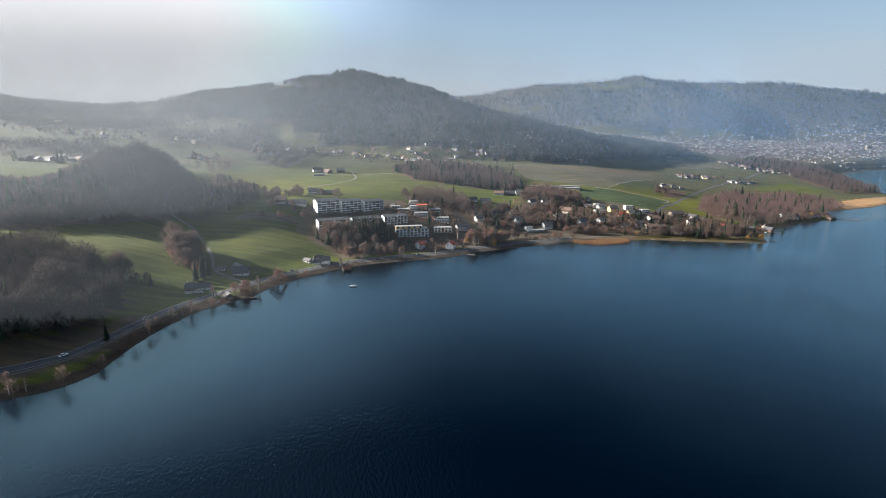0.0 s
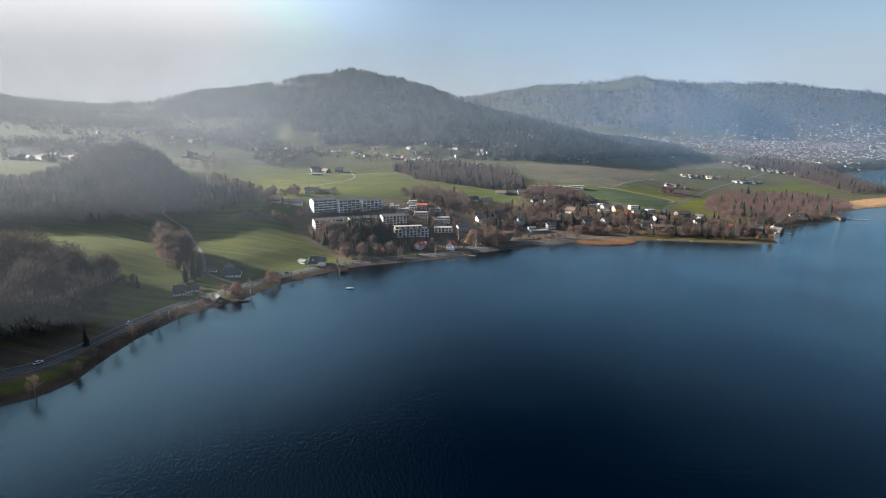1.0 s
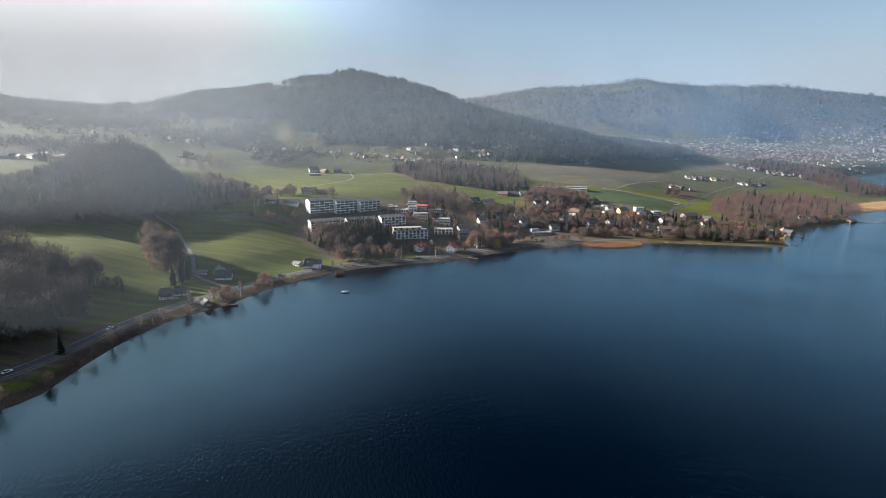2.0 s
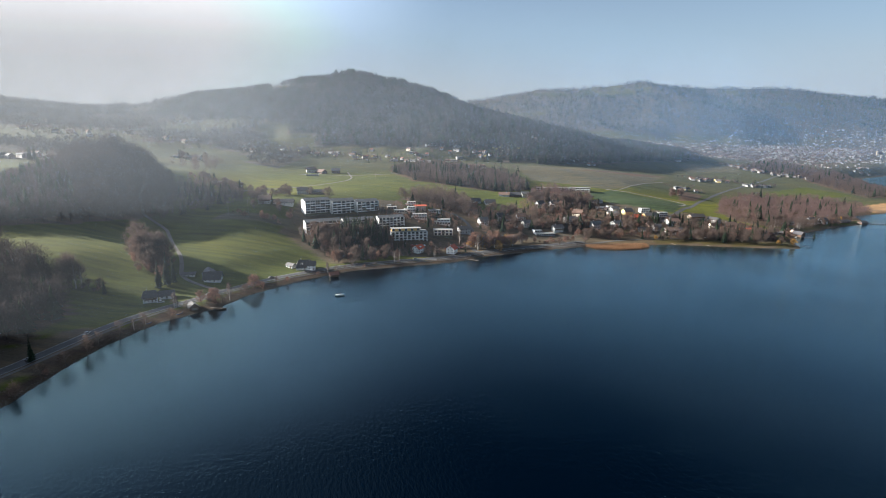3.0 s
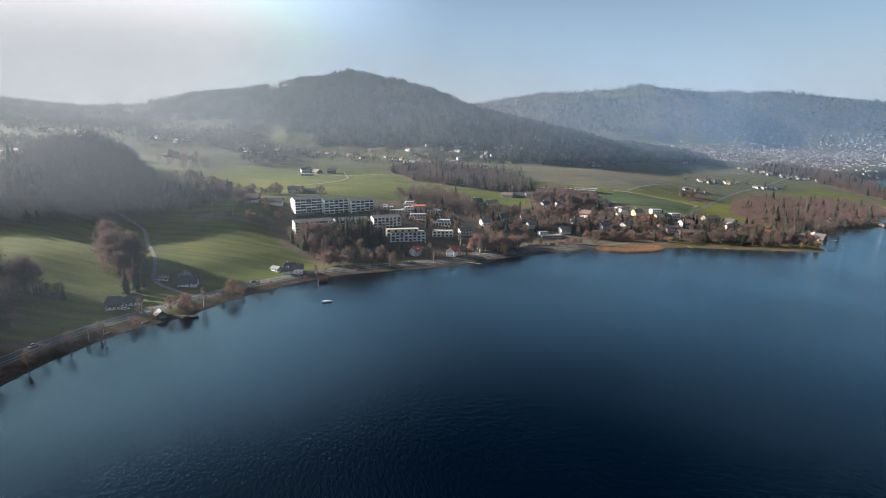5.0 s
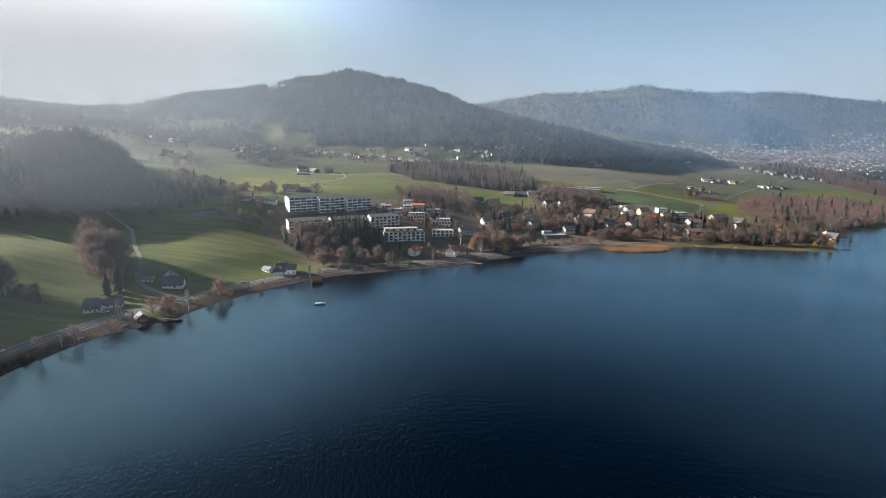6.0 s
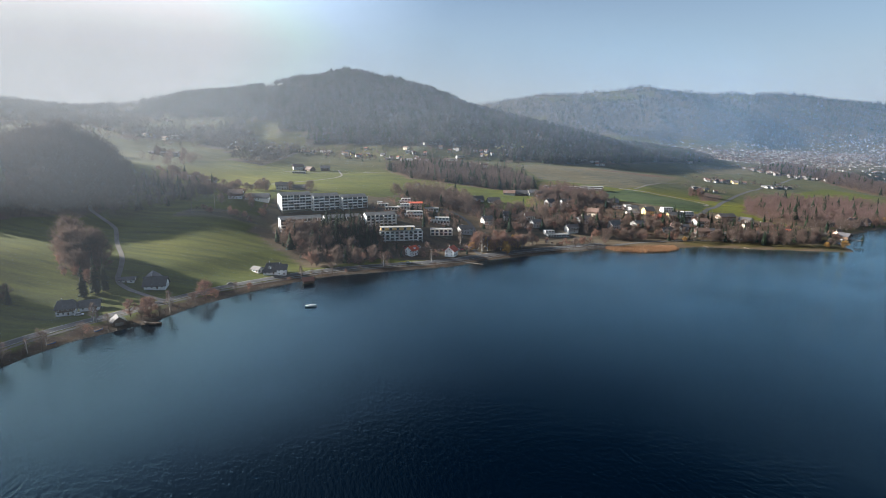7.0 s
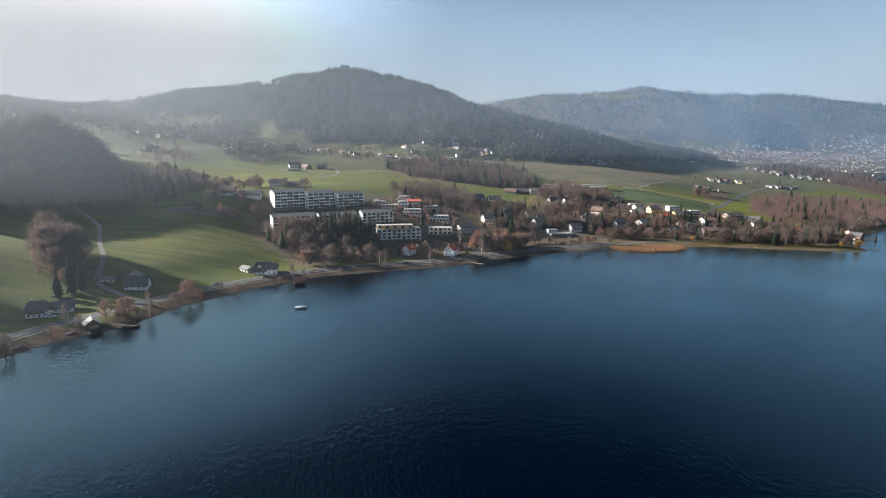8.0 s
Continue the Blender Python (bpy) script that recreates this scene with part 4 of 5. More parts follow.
house(-179.5, 426.5, 14, 14, 10.5, 1, LIFTED_WHITE, TILE_DARK, "white house under a large dark roof", 44, z=4.3, size=.84)
house(-187, 436, -62, 15, 10, 1, TIMBER, TILE_DARK, "dark barn joined behind the white house", 34, z=5.6, chimney=0, name="barn", size=.84)
house(-198.5, 428, 16, 10, 6.5, 1, LIFTED_WHITE, TILE_DARK, "low white shed with dark roof by the lane", 22, z=6.6, chimney=0, name="shed", size=.84)
house(-122, 473, 14, 16, 11, 1, LIFTED_WHITE, TILE_DARK, "white road house with tall dark hipped roof", 45, hip=3.5, z=2.9, dormer=2)
house(-115.5, 470, 14, 8, 8, 2, LIFTED_WHITE, TILE_DARK, "white corner wing with dark gable", 40, z=2.8, chimney=1, size=.8)
house(-134, 474, -30, 8, 6, 1, LIFTED_WHITE, TILE_GREY, "small white annex with grey roof", 28, z=3.2, chimney=0)
FINE[0] = False
# farm on the knoll
house(-199, 600, 10, 14, 12, 2, WHITE, TILE_BROWN, "old farmhouse with brown roof on a knoll", 36, upper=TIMBER, z=43)
house(-180, 603, 10, 24, 10, 1, WHITE, TILE_DARK, "long white farm wing with dark roof", 34, z=42, chimney=0)
# village slope
house(41, 648, 25, 12, 10, 2, WHITE, TILE_GREY, "white house with grey pitched roof among trees", 38)
house(17, 603, 20, 14, 10, 2, GREY, TILE_DARK, "grey house with dark roof by the street", 30)
house(36, 748, 20, 15, 12, 1, WHITE, TILE_DARK, "white bungalow under a dark roof in the meadow", 36)
house(56, 748, 10, 16, 12, 1, WHITE, TILE_DARK, "large dark-roofed house with white base", 36)
house(82, 811, -8, 17, 11, 1, WHITE, TILE_BROWN, "farmhouse with pale brown roof at the wood", 34)
house(97, 813, 4, 20, 12, 1, TIMBER, TILE_DARK, "long dark-roofed farm barn", 34, chimney=0, name="barn")
house(113, 811, 10, 12, 10, 2, WHITE, TILE_GREY, "white farmhouse with grey roof", 36)
house(63, 676, 35, 10, 9, 2, WHITE, TILE_DARK, "small white house among spruces", 42)
house(75, 680, 20, 11, 9, 1, WHITE, TILE_BROWN, "white cottage with brown roof", 40)
house(90, 683, 10, 12, 9, 2, WHITE, TILE_BROWN, "white house with brown gable roof", 40)
house(94, 660, 20, 11, 9, 2, WHITE, TILE_GREY, "white house with light grey roof near the villa", 36)
house(82, 655, 15, 9, 8, 1, GREY, TILE_BROWN, "small grey cottage in the gardens", 38)
flat_house(112, 636, 12, 26, 10, 1, WHITE, "white modern lakeside villa with flat roof", z=4.6)
flat_house(104, 641, 12, 12, 10, 2, WHITE, "upper wing of a white modern villa", .9, z=4.6)
house(129, 648, 15, 13, 10, 2, WHITE, TILE_DARK, "white house with dark roof and balcony", 32, balcony=True)
house(150, 679, 18, 15, 11, 2, WHITE, TILE_DARK, "white house with low dark roof", 28)
house(168, 709, -35, 14, 11, 2, CREAM, TILE_BROWN, "house with brown roof and timber gable", 36, upper=TIMBER)
house(145, 750, 15, 14, 11, 2, WHITE, TILE_DARK, "white house with dark roof on the slope", 36)
house(124, 744, 30, 12, 10, 2, WHITE, TILE_DARK, "white house half hidden by bare trees", 40)
house(178, 664, 20, 13, 10, 2, GREY, TILE_GREY, "grey house with weathered roof", 36)
house(207, 675, 25, 14, 11, 1, WHITE, TILE_GREY, "white house with light grey roof in gardens", 30)
flat_house(210, 750, 8, 17, 10, 1, WHITE, "low white flat-roofed house by the field")
flat_house(218, 745, 8, 12, 9, 2, WHITE, "white flat-roofed house at the field edge", .7)
house(216, 720, 10, 16, 9, 1, CREAM, TILE_GREY, "cream bungalow with grey roof", 26)
house(222, 735, 20, 11, 9, 2, WHITE, TILE_GREY, "white house with a pale grey roof", 30)
house(236, 724, 14, 13, 11, 2, YELLOW, TILE_GREY, "yellow house with grey roof at the field", 38)
house(243, 706, 10, 14, 10, 1, PINK, TILE_RED, "house with a dull red roof", 32)
flat_house(263, 736, 8, 15, 10, 2, WHITE, "white cubic house with flat roof", .95)
house(256, 706, 14, 11, 10, 2, YELLOW, TILE_GREY, "pale yellow house with grey roof", 34)
house(266, 709, 14, 9, 8, 2, WHITE, TILE_DARK, "white house beside the yellow one", 34)
flat_house(279, 719, 6, 16, 10, 2, WHITE, "white modern house with layered flat roofs", .8)
house(279, 684, 8, 16, 12, 2, WHITE, TILE_BROWN, "white house with wide brown roof", 26, balcony=True)
house(265, 653, 6, 18, 12, 2, WHITE, TILE_BROWN, "chalet with wide dark roof, white walls and balcony", 24, balcony=True, upper=TIMBER)
house(274, 654, 6, 11, 10, 2, WHITE, TILE_DARK, "white chalet wing with dark roof", 24)
house(325, 719, 12, 28, 16, 2, TIMBER_GREY, TILE_DARK, "large farmstead with broad dark roof", 30, upper=TIMBER, size=.68)
house(345, 712, -60, 20, 12, 2, GREY, TILE_DARK, "dark farm wing across the yard", 32, chimney=0, size=.68)
house(249, 677, 20, 10, 8, 1, PINK, TILE_BROWN, "small pinkish cottage in the gardens", 34)
house(252, 664, 5, 10, 8, 2, WHITE, TILE_DARK, "white house in the shore gardens", 34)
house(233, 659, -10, 10, 8, 1, GREY, TILE_DARK, "small dark cottage near the reeds", 34)
house(213, 786, 12, 16, 10, 1, GREY, TILE_GREY, "grey farm building by the dark field", 20, chimney=0)
house(327, 677, 15, 12, 9, 2, CREAM, TILE_BROWN, "cream house with brown roof behind a spruce", 36)
house(350, 685, 5, 18, 12, 2, TIMBER, TILE_BROWN, "brown timber house with broad roof", 30, balcony=True)
house(367, 676, 5, 14, 10, 1, OCHRE, TILE_RED, "cottage with an orange-red roof", 26)
house(384, 671, 0, 13, 9, 1, TIMBER, TILE_DARK, "dark timber summer house", 24)
house(403, 672, 12, 14, 7, 1, TIMBER_GREY, TILE_GREY, "weathered boat shed beside the cove", 22, chimney=0, name="shed")
flat_house(470, 746, 12, 20, 8, 1, WHITE, "low white bathing house with flat roof")
house(502, 757, 20, 15, 10, 2, WHITE, TILE_DARK, "white lakeside house with dark gable", 42)
house(520, 760, 15, 12, 9, 2, WHITE, TILE_DARK, "white lakeside house with dark steep roof", 42)
house(560, 775, 20, 22, 8, 1, TIMBER, TILE_DARK, "dark boathouse row on the shore", 22, chimney=0, name="boathouse")
house(588, 776, 20, 14, 8, 1, TIMBER, TILE_DARK, "dark timber boathouse at the point", 26, chimney=0, name="boathouse")
house(287, 652, 0, 9, 6, 1, WHITE, TILE_GREY, "small white bathing hut on the lawn", 24, chimney=0)
house(436, 690, 30, 10, 8, 1, PINK, TILE_BROWN, "low reddish cottage at the cove", 28)
# hall above the village and buildings far off
flat_house(212, 886, -18, 40, 16, 2, TIMBER_GREY, "long dark hall with flat roof at the field", .98, roof=TILE_DARK)
flats(165, 872, -8, 50, 13, 2, TIMBER_GREY, "long grey building behind bare trees", 10, roof="flat")
house(-448, 948, 12, 30, 14, 2, CREAM, TILE_GREY, "large cream farmhouse with pale roof", 26)
house(-480, 955, 10, 12, 9, 1, WHITE, TILE_GREY, "small white farm shed", 26, chimney=0)
house(-240, 940, 25, 18, 12, 2, WHITE, TILE_BROWN, "white farmhouse with brown roof in meadows", 36)
house(-222, 936, -40, 24, 12, 1, TIMBER, TILE_BROWN, "brown barn of a meadow farm", 36, chimney=0, name="barn")
flat_house(-225, 893, 10, 22, 9, 1, WHITE, "low pale greenhouse in the meadow", terrace=False)
house(-198, 945, 10, 16, 11, 2, TIMBER, TILE_DARK, "dark farmhouse in the meadow", 36)
flat_house(-301, 718, 8, 17, 9, 1, WHITE, "low white building in the valley")
flat_house(-280, 716, 4, 20, 10, 1, WHITE, "white flat workshop in the valley", roof=METAL)
# single trees and groups near the shore
grove(["bare", "bare", "russet"], -236, 444, 28, 11, 40, 1.3, 128)
grove(["shrub", "russet"], -232, 438, 30, 12, 26, .8, 128)
tree("fir", -207, 401, .95), tree("fir", -204, 407, 1.05), tree("fir", -202, 412, .8)
tree("fir", -232, 380, .62)
tree("fir", -203, 282, .62), tree("fir", -279, 371, .8)
grove(["shrub", "russet"], -160, 381, 8, 5, 9, .8, 40)
tree("pale", -178, 367, .8), tree("pale", -176, 366, .6), tree("russet", -143, 413, 1.15), tree("shrub", -138, 417, 1.1), tree("shrub", -148, 408, 1.0)
grove(["bare", "bare", "pale"], -254, 381, 6, 4, 6, 1.25)
grove(["bare"], -276, 378, 5, 4, 4, 1.3)
grove(["bare", "shrub"], -272, 376, 4, 4, 4, .9)
grove(["shrub", "shrub", "bare"], -244, 384, 7, 4, 9, .6)
for i in range(46):
    s = i / 46
    k = int(s * 12)
    a, b = SHORE[3 + k], SHORE[4 + k]
    f = s * 12 - k
    if tree_rng.random() < .5:
        tree(tree_rng.choice(["shrub", "sparse", "sparse", "pale"]), a[0] + (b[0] - a[0]) * f - 2.0, a[1] + (b[1] - a[1]) * f + 2.4, tree_rng.uniform(.45, .95))
# bare trees on the bank below the road
for bx, by, bs in ((-203, 216, .75), (-189, 230, .8), (-183, 250, .75), (-186, 268, .65), (-184, 281, .8),
                   (-184, 296, .6), (-181, 318, .7), (-177, 334, .75), (-170, 350, .6)):
    tree("sparse", bx - 1.5, by, bs * 1.35)
# slope below the flats
grove(["bare", "russet", "bare", "fir"], -116, 540, 26, 15, 46, .95, -35)
grove(["fir", "fir", "bare"], -86, 540, 16, 12, 22, .95)
grove(["fir"], -108, 556, 22, 6, 10, 1.05, 5)
grove(["fir", "fir", "fir", "bare"], -90, 546, 21, 11, 40, 1.4)
grove(["bare", "russet", "bare"], -122, 546, 14, 7, 12, 1.15, -30)
grove(["fir"], -86, 546, 18, 10, 26, 1.45)
grove(["fir"], -70, 544, 10, 8, 12, 1.25)
grove(["russet", "russet", "bare"], -60, 556, 5, 5, 6, 1.2)
grove(["russet", "bare"], -92, 500, 12, 6, 9, .85, 20)
grove(["bare", "russet", "shrub"], -62, 512, 20, 8, 15, .75, 15)
tree("russet", -66, 548, 1.2), tree("russet", -57, 552, 1.0), tree("pale", -48, 502, 1.0), tree("pale", 12, 575, 1.0), tree("fir", -22, 596, .8)
tree("bare", -20, 530, .8), tree("pale", -12, 519, .7)
grove(["russet", "bare"], -190, 585, 25, 6, 6, .7)
grove(["shrub", "shrub", "russet"], -195, 565, 36, 3, 20, .55, -8)
grove(["bare"], -215, 610, 14, 8, 5, .8)
grove(["russet"], -168, 572, 4, 4, 2, .8)
grove(["shrub", "bare"], -138, 560, 5, 8, 6, .7)
# shore wood in front of the village
grove(["russet", "russet", "gold", "pale"], 44, 574, 30, 13, 62, 1.1, 28)
grove(["russet", "bare", "pale"], 76, 592, 14, 8, 12, .8, 25)
grove(["shrub", "shrub", "russet"], 128, 604, 40, 5, 22, .6, 14)
grove(["shrub", "bare", "russet"], 190, 634, 46, 12, 44, .7)
tree("gold", 52, 556, .8), tree("bare", 120, 592, .6), tree("bare", 152, 606, .9)
# village gardens
grove(["bare", "russet", "shrub", "fir", "bare"], 312, 634, 74, 13, 70, .8)
grove(["fir", "shrub"], 250, 690, 60, 30, 30, .75)
grove(["bare", "russet", "fir"], 100, 650, 40, 14, 24, .8, 20)
grove(["bare", "russet", "shrub", "fir"], 60, 670, 35, 30, 40, .75)
grove(["fir"], 58, 660, 12, 8, 8, .8)
grove(["bare", "russet", "shrub"], 140, 690, 40, 42, 62, .75)
grove(["bare", "bare", "russet"], 155, 780, 45, 36, 75, .95)
grove(["shrub", "bare", "russet"], 215, 668, 55, 26, 60, .65)
grove(["shrub", "bare", "fir"], 290, 670, 55, 30, 56, .65)
grove(["shrub", "bare", "russet", "fir"], 370, 665, 45, 28, 60, .7)
grove(["bare", "shrub", "pale"], 455, 725, 55, 20, 50, .75, 38)
grove(["bare", "russet", "shrub"], 540, 775, 55, 16, 40, .75, 30)
for gx, gy, gs in ((306, 612, 1.0), (311, 618, .9), (222, 628, .75), (330, 618, .6), (480, 790, .9), (520, 830, 1.0), (525, 838, .8), (440, 660, .8)):
    tree("fir", gx, gy, gs)
for gx, gy, gs in ((362, 604, .8), (378, 604, 1.0), (384, 612, .7), (555, 775, .8), (236, 624, .6)):
    tree("gold", gx, gy, gs)
for gx, gy in ((262, 622), (272, 626), (288, 620), (296, 622), (342, 608), (352, 610), (244, 622), (318, 614), (326, 610), (366, 606), (280, 618), (334, 616), (255, 628)):
    tree("bare", gx, gy, .8)
grove(["bare", "fir"], 100, 830, 12, 10, 8, .9)
grove(["bare", "russet"], 45, 700, 40, 14, 22, .8)
tree("bare", -140, 640, 1.0), tree("bare", -60, 700, .9), tree("russet", -95, 640, .7)
grove(["bare", "fir"], -455, 955, 30, 10, 12, .9)
grove(["fir"], -568, 745, 6, 6, 3, 1.25)
grove(["bare", "shrub"], -290, 705, 50, 12, 26, .8, -15)
grove(["bare", "shrub"], -215, 660, 60, 20, 40, .75, 5)
grove(["bare", "russet"], 390, 935, 30, 10, 14, .8, 55)


LOW_BARE, LOW_FIR, FAR_CROWN = [low_bare(i) for i in range(4)], [low_fir(i) for i in range(3)], [far_crown(i) for i in range(5)]
FAR_FIR = [low_fir(20 + i, 3, 4) for i in range(3)]
# roadside and hill woods use twigs darkened in place of shade
forest("lakeside_wood", "dense leafless wood in shade by the road", strewn(WOODS["near"], 5.8, 1), [low_bare(30 + i, 270, .0058) for i in range(4)], 15, 23, WOOD_SHADED, 1)
forest("lakeside_wood", "dark spruces among the leafless wood", strewn(WOODS["near"], 11.0, 2), LOW_FIR, 12, 20, NEEDLE, 2)
forest("hill_wood", "leafless wood covering a rounded hill", strewn(WOODS["hillock"], 5.5, 3), LOW_BARE, 13, 20, WOOD_SHADED, 3)
forest("hill_wood", "dark spruces on the wooded hill", strewn([(-335, 505), (-400, 470), (-620, 500), (-640, 570), (-400, 580)], 6.5, 4, .8), LOW_FIR, 12, 21, NEEDLE, 4)
for key, step, share in (("strip", 6.0, .16), ("grove", 5.5, .03), ("right", 6.8, .025), ("marsh", 9.5, .06), ("spur", 10.0, .2), ("block", 6.0, .05)):
    open_wood = strewn(WOODS[key], step, 11)
    if key == "right":
        kept = waves(open_wood[0], open_wood[1], 90, 6) > -.3
        open_wood = [v[kept] for v in open_wood]
    forest(key + "_wood", "leafless brown wood between fields", open_wood, LOW_BARE, 5 if key == "right" else 6, 13 if key == "right" else 17, TWIG if key == "grove" else WOOD_RED if key in ("right", "block") else WOOD_MIX, 11)
    forest(key + "_wood", "scattered dark spruces in a leafless wood", strewn(WOODS[key], step, 12, share), LOW_FIR, 11, 18, NEEDLE, 12)

HOLLOW = [(-306, 548), (-300, 590), (-318, 660), (-312, 722), (-268, 708), (-240, 640), (-222, 602), (-252, 582), (-280, 544)]
forest("hollow_wood", "leafless wood in the misty hollow", strewn(HOLLOW, 6.5, 14, .8), LOW_BARE, 7, 14, WOOD_MIX, 14)
forest("hollow_wood", "dark spruces in the misty hollow", strewn(HOLLOW, 14.0, 15, .6), LOW_FIR, 9, 15, NEEDLE, 15)
forest("tree_row", "row of bare trees along a meadow", strewn([(-410, 790), (-440, 930), (-390, 940), (-330, 740)], 13.0, 16, .7), LOW_BARE, 9, 17, WOOD_MIX, 16)


def on_hills(seed, count, x0, x1, y0, y1, keep):
    rng = np.random.RandomState(seed)
    x, y = rng.uniform(x0, x1, count), rng.uniform(y0, y1, count)
    z = surface(x, y)
    ok = keep(x, y, z, rng)
    return x[ok], y[ok], z[ok]


forest("mountain_wood", "bare winter forest on a steep hill", on_hills(21, 26000, -900, 800, 1150, 2250, near_hill), FAR_CROWN, 12, 19, WOOD_HAZED, 21)
forest("mountain_wood", "spruces on a steep forested hill", on_hills(22, 9000, -900, 700, 1150, 2100, near_hill), FAR_FIR, 13, 22, NEEDLE, 22)
forest("upland_wood", "scattered copses on far rising meadows", on_hills(23, 29000, -2400, -250, 780, 2300, left_hill), [far_crown(60 + i, 26, .06) for i in range(4)], 11, 19, WOOD_HAZED, 23)
forest("distant_wood", "forest on a distant mountain flank", on_hills(24, 19000, -900, 4900, 2700, 4700, far_hill), FAR_CROWN, 14, 22, WOOD_HAZED, 24)
forest("distant_wood", "spruces on a distant mountain flank", on_hills(25, 8000, -900, 4900, 2700, 4600, far_hill), FAR_FIR, 15, 25, NEEDLE, 25)


def on_crest(line, seed, count, spread):
    """Trees that stand along a skyline, in loose clumps."""
    rng = np.random.RandomState(seed)
    p = np.array(line, float)[:, :2]
    s = np.concatenate([[0], np.cumsum(np.hypot(*np.diff(p, axis=0).T))])
    u = rng.uniform(0, s[-1], count)
    u = u[waves(u, u * 0, 400, seed) > -.15]
    x, y = np.interp(u, s, p[:, 0]) + rng.normal(0, spread, len(u)), np.interp(u, s, p[:, 1]) + rng.normal(0, spread, len(u))
    return x, y, surface(x, y)


forest("skyline_wood", "spruces along a wooded hill crest", on_crest(CREST_NEAR[3:], 91, 700, 16), LOW_FIR, 13, 24, NEEDLE, 91)
forest("skyline_wood", "leafless trees along a hill crest", on_crest(CREST_NEAR, 92, 500, 16), [far_crown(90 + i, 60, .045) for i in range(4)], 10, 18, WOOD_HAZED, 92)
forest("skyline_wood", "loose tree clumps along a distant mountain crest", on_crest(CREST_FAR, 93, 900, 22), FAR_CROWN, 14, 30, WOOD_HAZED, 93)
forest("skyline_wood", "copses along the upland crest", on_crest(CREST_LEFT, 94, 500, 20), FAR_CROWN, 10, 18, WOOD_HAZED, 94)


def valley(x, y, z, rng):
    return (waves(x, y, 260, 26) > .45) & (z > 40) & (on_line(x, y, [(900, 1700), (2400, 2700)])[0] < 900)


forest("valley_wood", "leafless copses about the far town", on_hills(26, 7000, 300, 4000, 1600, 3300, valley), FAR_CROWN, 12, 20, WOOD_HAZED, 26)

def free(places):
    x, y, z = places
    ok = np.ones(len(x), bool)
    for hx, hy, hr in HOUSES:
        ok &= (x - hx) ** 2 + ((y - hy) ** 2) > (hr + 2.0) ** 2
    for lx in (LAKE_ROAD, STREET):
        ok &= on_line(x, y, lx)[0] > 7
    return x[ok], y[ok], z[ok]


STREET = [(30, 548), (20, 575), (28, 600), (24, 640), (8, 668)]
GARDENS = {
    "upper": [(30, 610), (20, 690), (70, 715), (110, 770), (200, 800), (230, 700), (150, 640), (100, 645)],
    "shore": [(150, 625), (230, 700), (300, 700), (420, 720), (560, 790), (600, 785), (450, 705), (395, 655), (380, 620), (250, 630)],
    "flats": [(-150, 545), (-140, 565), (-70, 575), (-50, 550), (-75, 510), (-110, 505)],
}
GARDENS["terrace"] = [(-80, 600), (-85, 640), (-40, 690), (15, 690), (15, 600), (-20, 600)]
GARDENS["bank"] = [(-70, 545), (-60, 562), (-25, 552), (20, 570), (28, 552), (0, 532), (-60, 515)]
for key, step, share in (("terrace", 6.5, .3), ("bank", 7.0, .12), ("upper", 8.5, .2), ("shore", 12.5, .25), ("flats", 6.0, .4)):
    forest("garden_trees", "leafless garden trees and hedges among houses", free(strewn(GARDENS[key], step, 51)), LOW_BARE, 4 if key in ("terrace", "bank") else 6, 7 if key in ("terrace", "bank") else 12, TWIG, 51)
    forest("garden_trees", "reddish leafless garden shrubs among houses", free(strewn(GARDENS[key], step * 1.3, 53)), LOW_BARE, 3, 8, TWIG_RED, 53)
    forest("garden_conifers", "dark garden conifers among houses", free(strewn(GARDENS[key], step, 52, share)), LOW_FIR, 4, 7 if key in ("terrace", "bank") else 14, NEEDLE, 52)

# reed bed
rng = np.random.RandomState(5)
bed = [(149, 596), (156, 584), (176, 577), (203, 583), (219, 596), (220, 612), (182, 606), (152, 601)]
bx, by = rng.uniform(145, 230, 16000), rng.uniform(574, 612, 16000)
ok = inside(bx, by, bed)
bx, by = bx[ok], by[ok]
base = np.column_stack([bx, by, np.full(len(bx), -.2)])
way = np.column_stack([rng.normal(0, .12, len(bx)), rng.normal(0, .12, len(bx)), np.ones(len(bx))])
tagged(new("reed_bed", triangles("reed_bed", twig_tris(rng, base, way, rng.uniform(1.7, 2.9, len(bx)), .16), REED)), "golden-brown dry reeds standing in shallow water", "reeds", kind="stuff")
# ---------------------------------------------------------------- far villages and the town
def far_proto(w, d, h, rise, wall, roof):
    return (mesh_of("wall", gable_walls(w, d, h, rise, 3.0), wall), mesh_of("roof", gable_roof(w, d, h, rise, .8, .4), roof))


# darker copy of WHITE, taking down the sunlight on far walls
FAR_DIMMED_WHITE = plaster("far_dimmed_plaster", (.36, .355, .345))
FAR = [far_proto(12, 10, 6, 4, FAR_DIMMED_WHITE, TILE_BROWN), far_proto(14, 10, 5, 3.5, FAR_DIMMED_WHITE, TILE_DARK), far_proto(18, 11, 6.5, 4, CREAM, TILE_BROWN),
       far_proto(11, 9, 6, 4, YELLOW, TILE_GREY), far_proto(26, 12, 6, 2, FAR_DIMMED_WHITE, TILE_GREY), far_proto(12, 10, 6, 4, FAR_DIMMED_WHITE, TILE_RUST)]
FAR_WORDS = ["white far house with brown roof", "white far house with dark roof", "cream far farmhouse with brown roof", "yellow far house with grey roof",
             "long white far building with grey roof", "white far house with red roof"]
FAR_PANES = mesh_of("window", boxed((0, 0, 0, .24, .12, .3)), GLASS)
town_rng = random.Random(11)


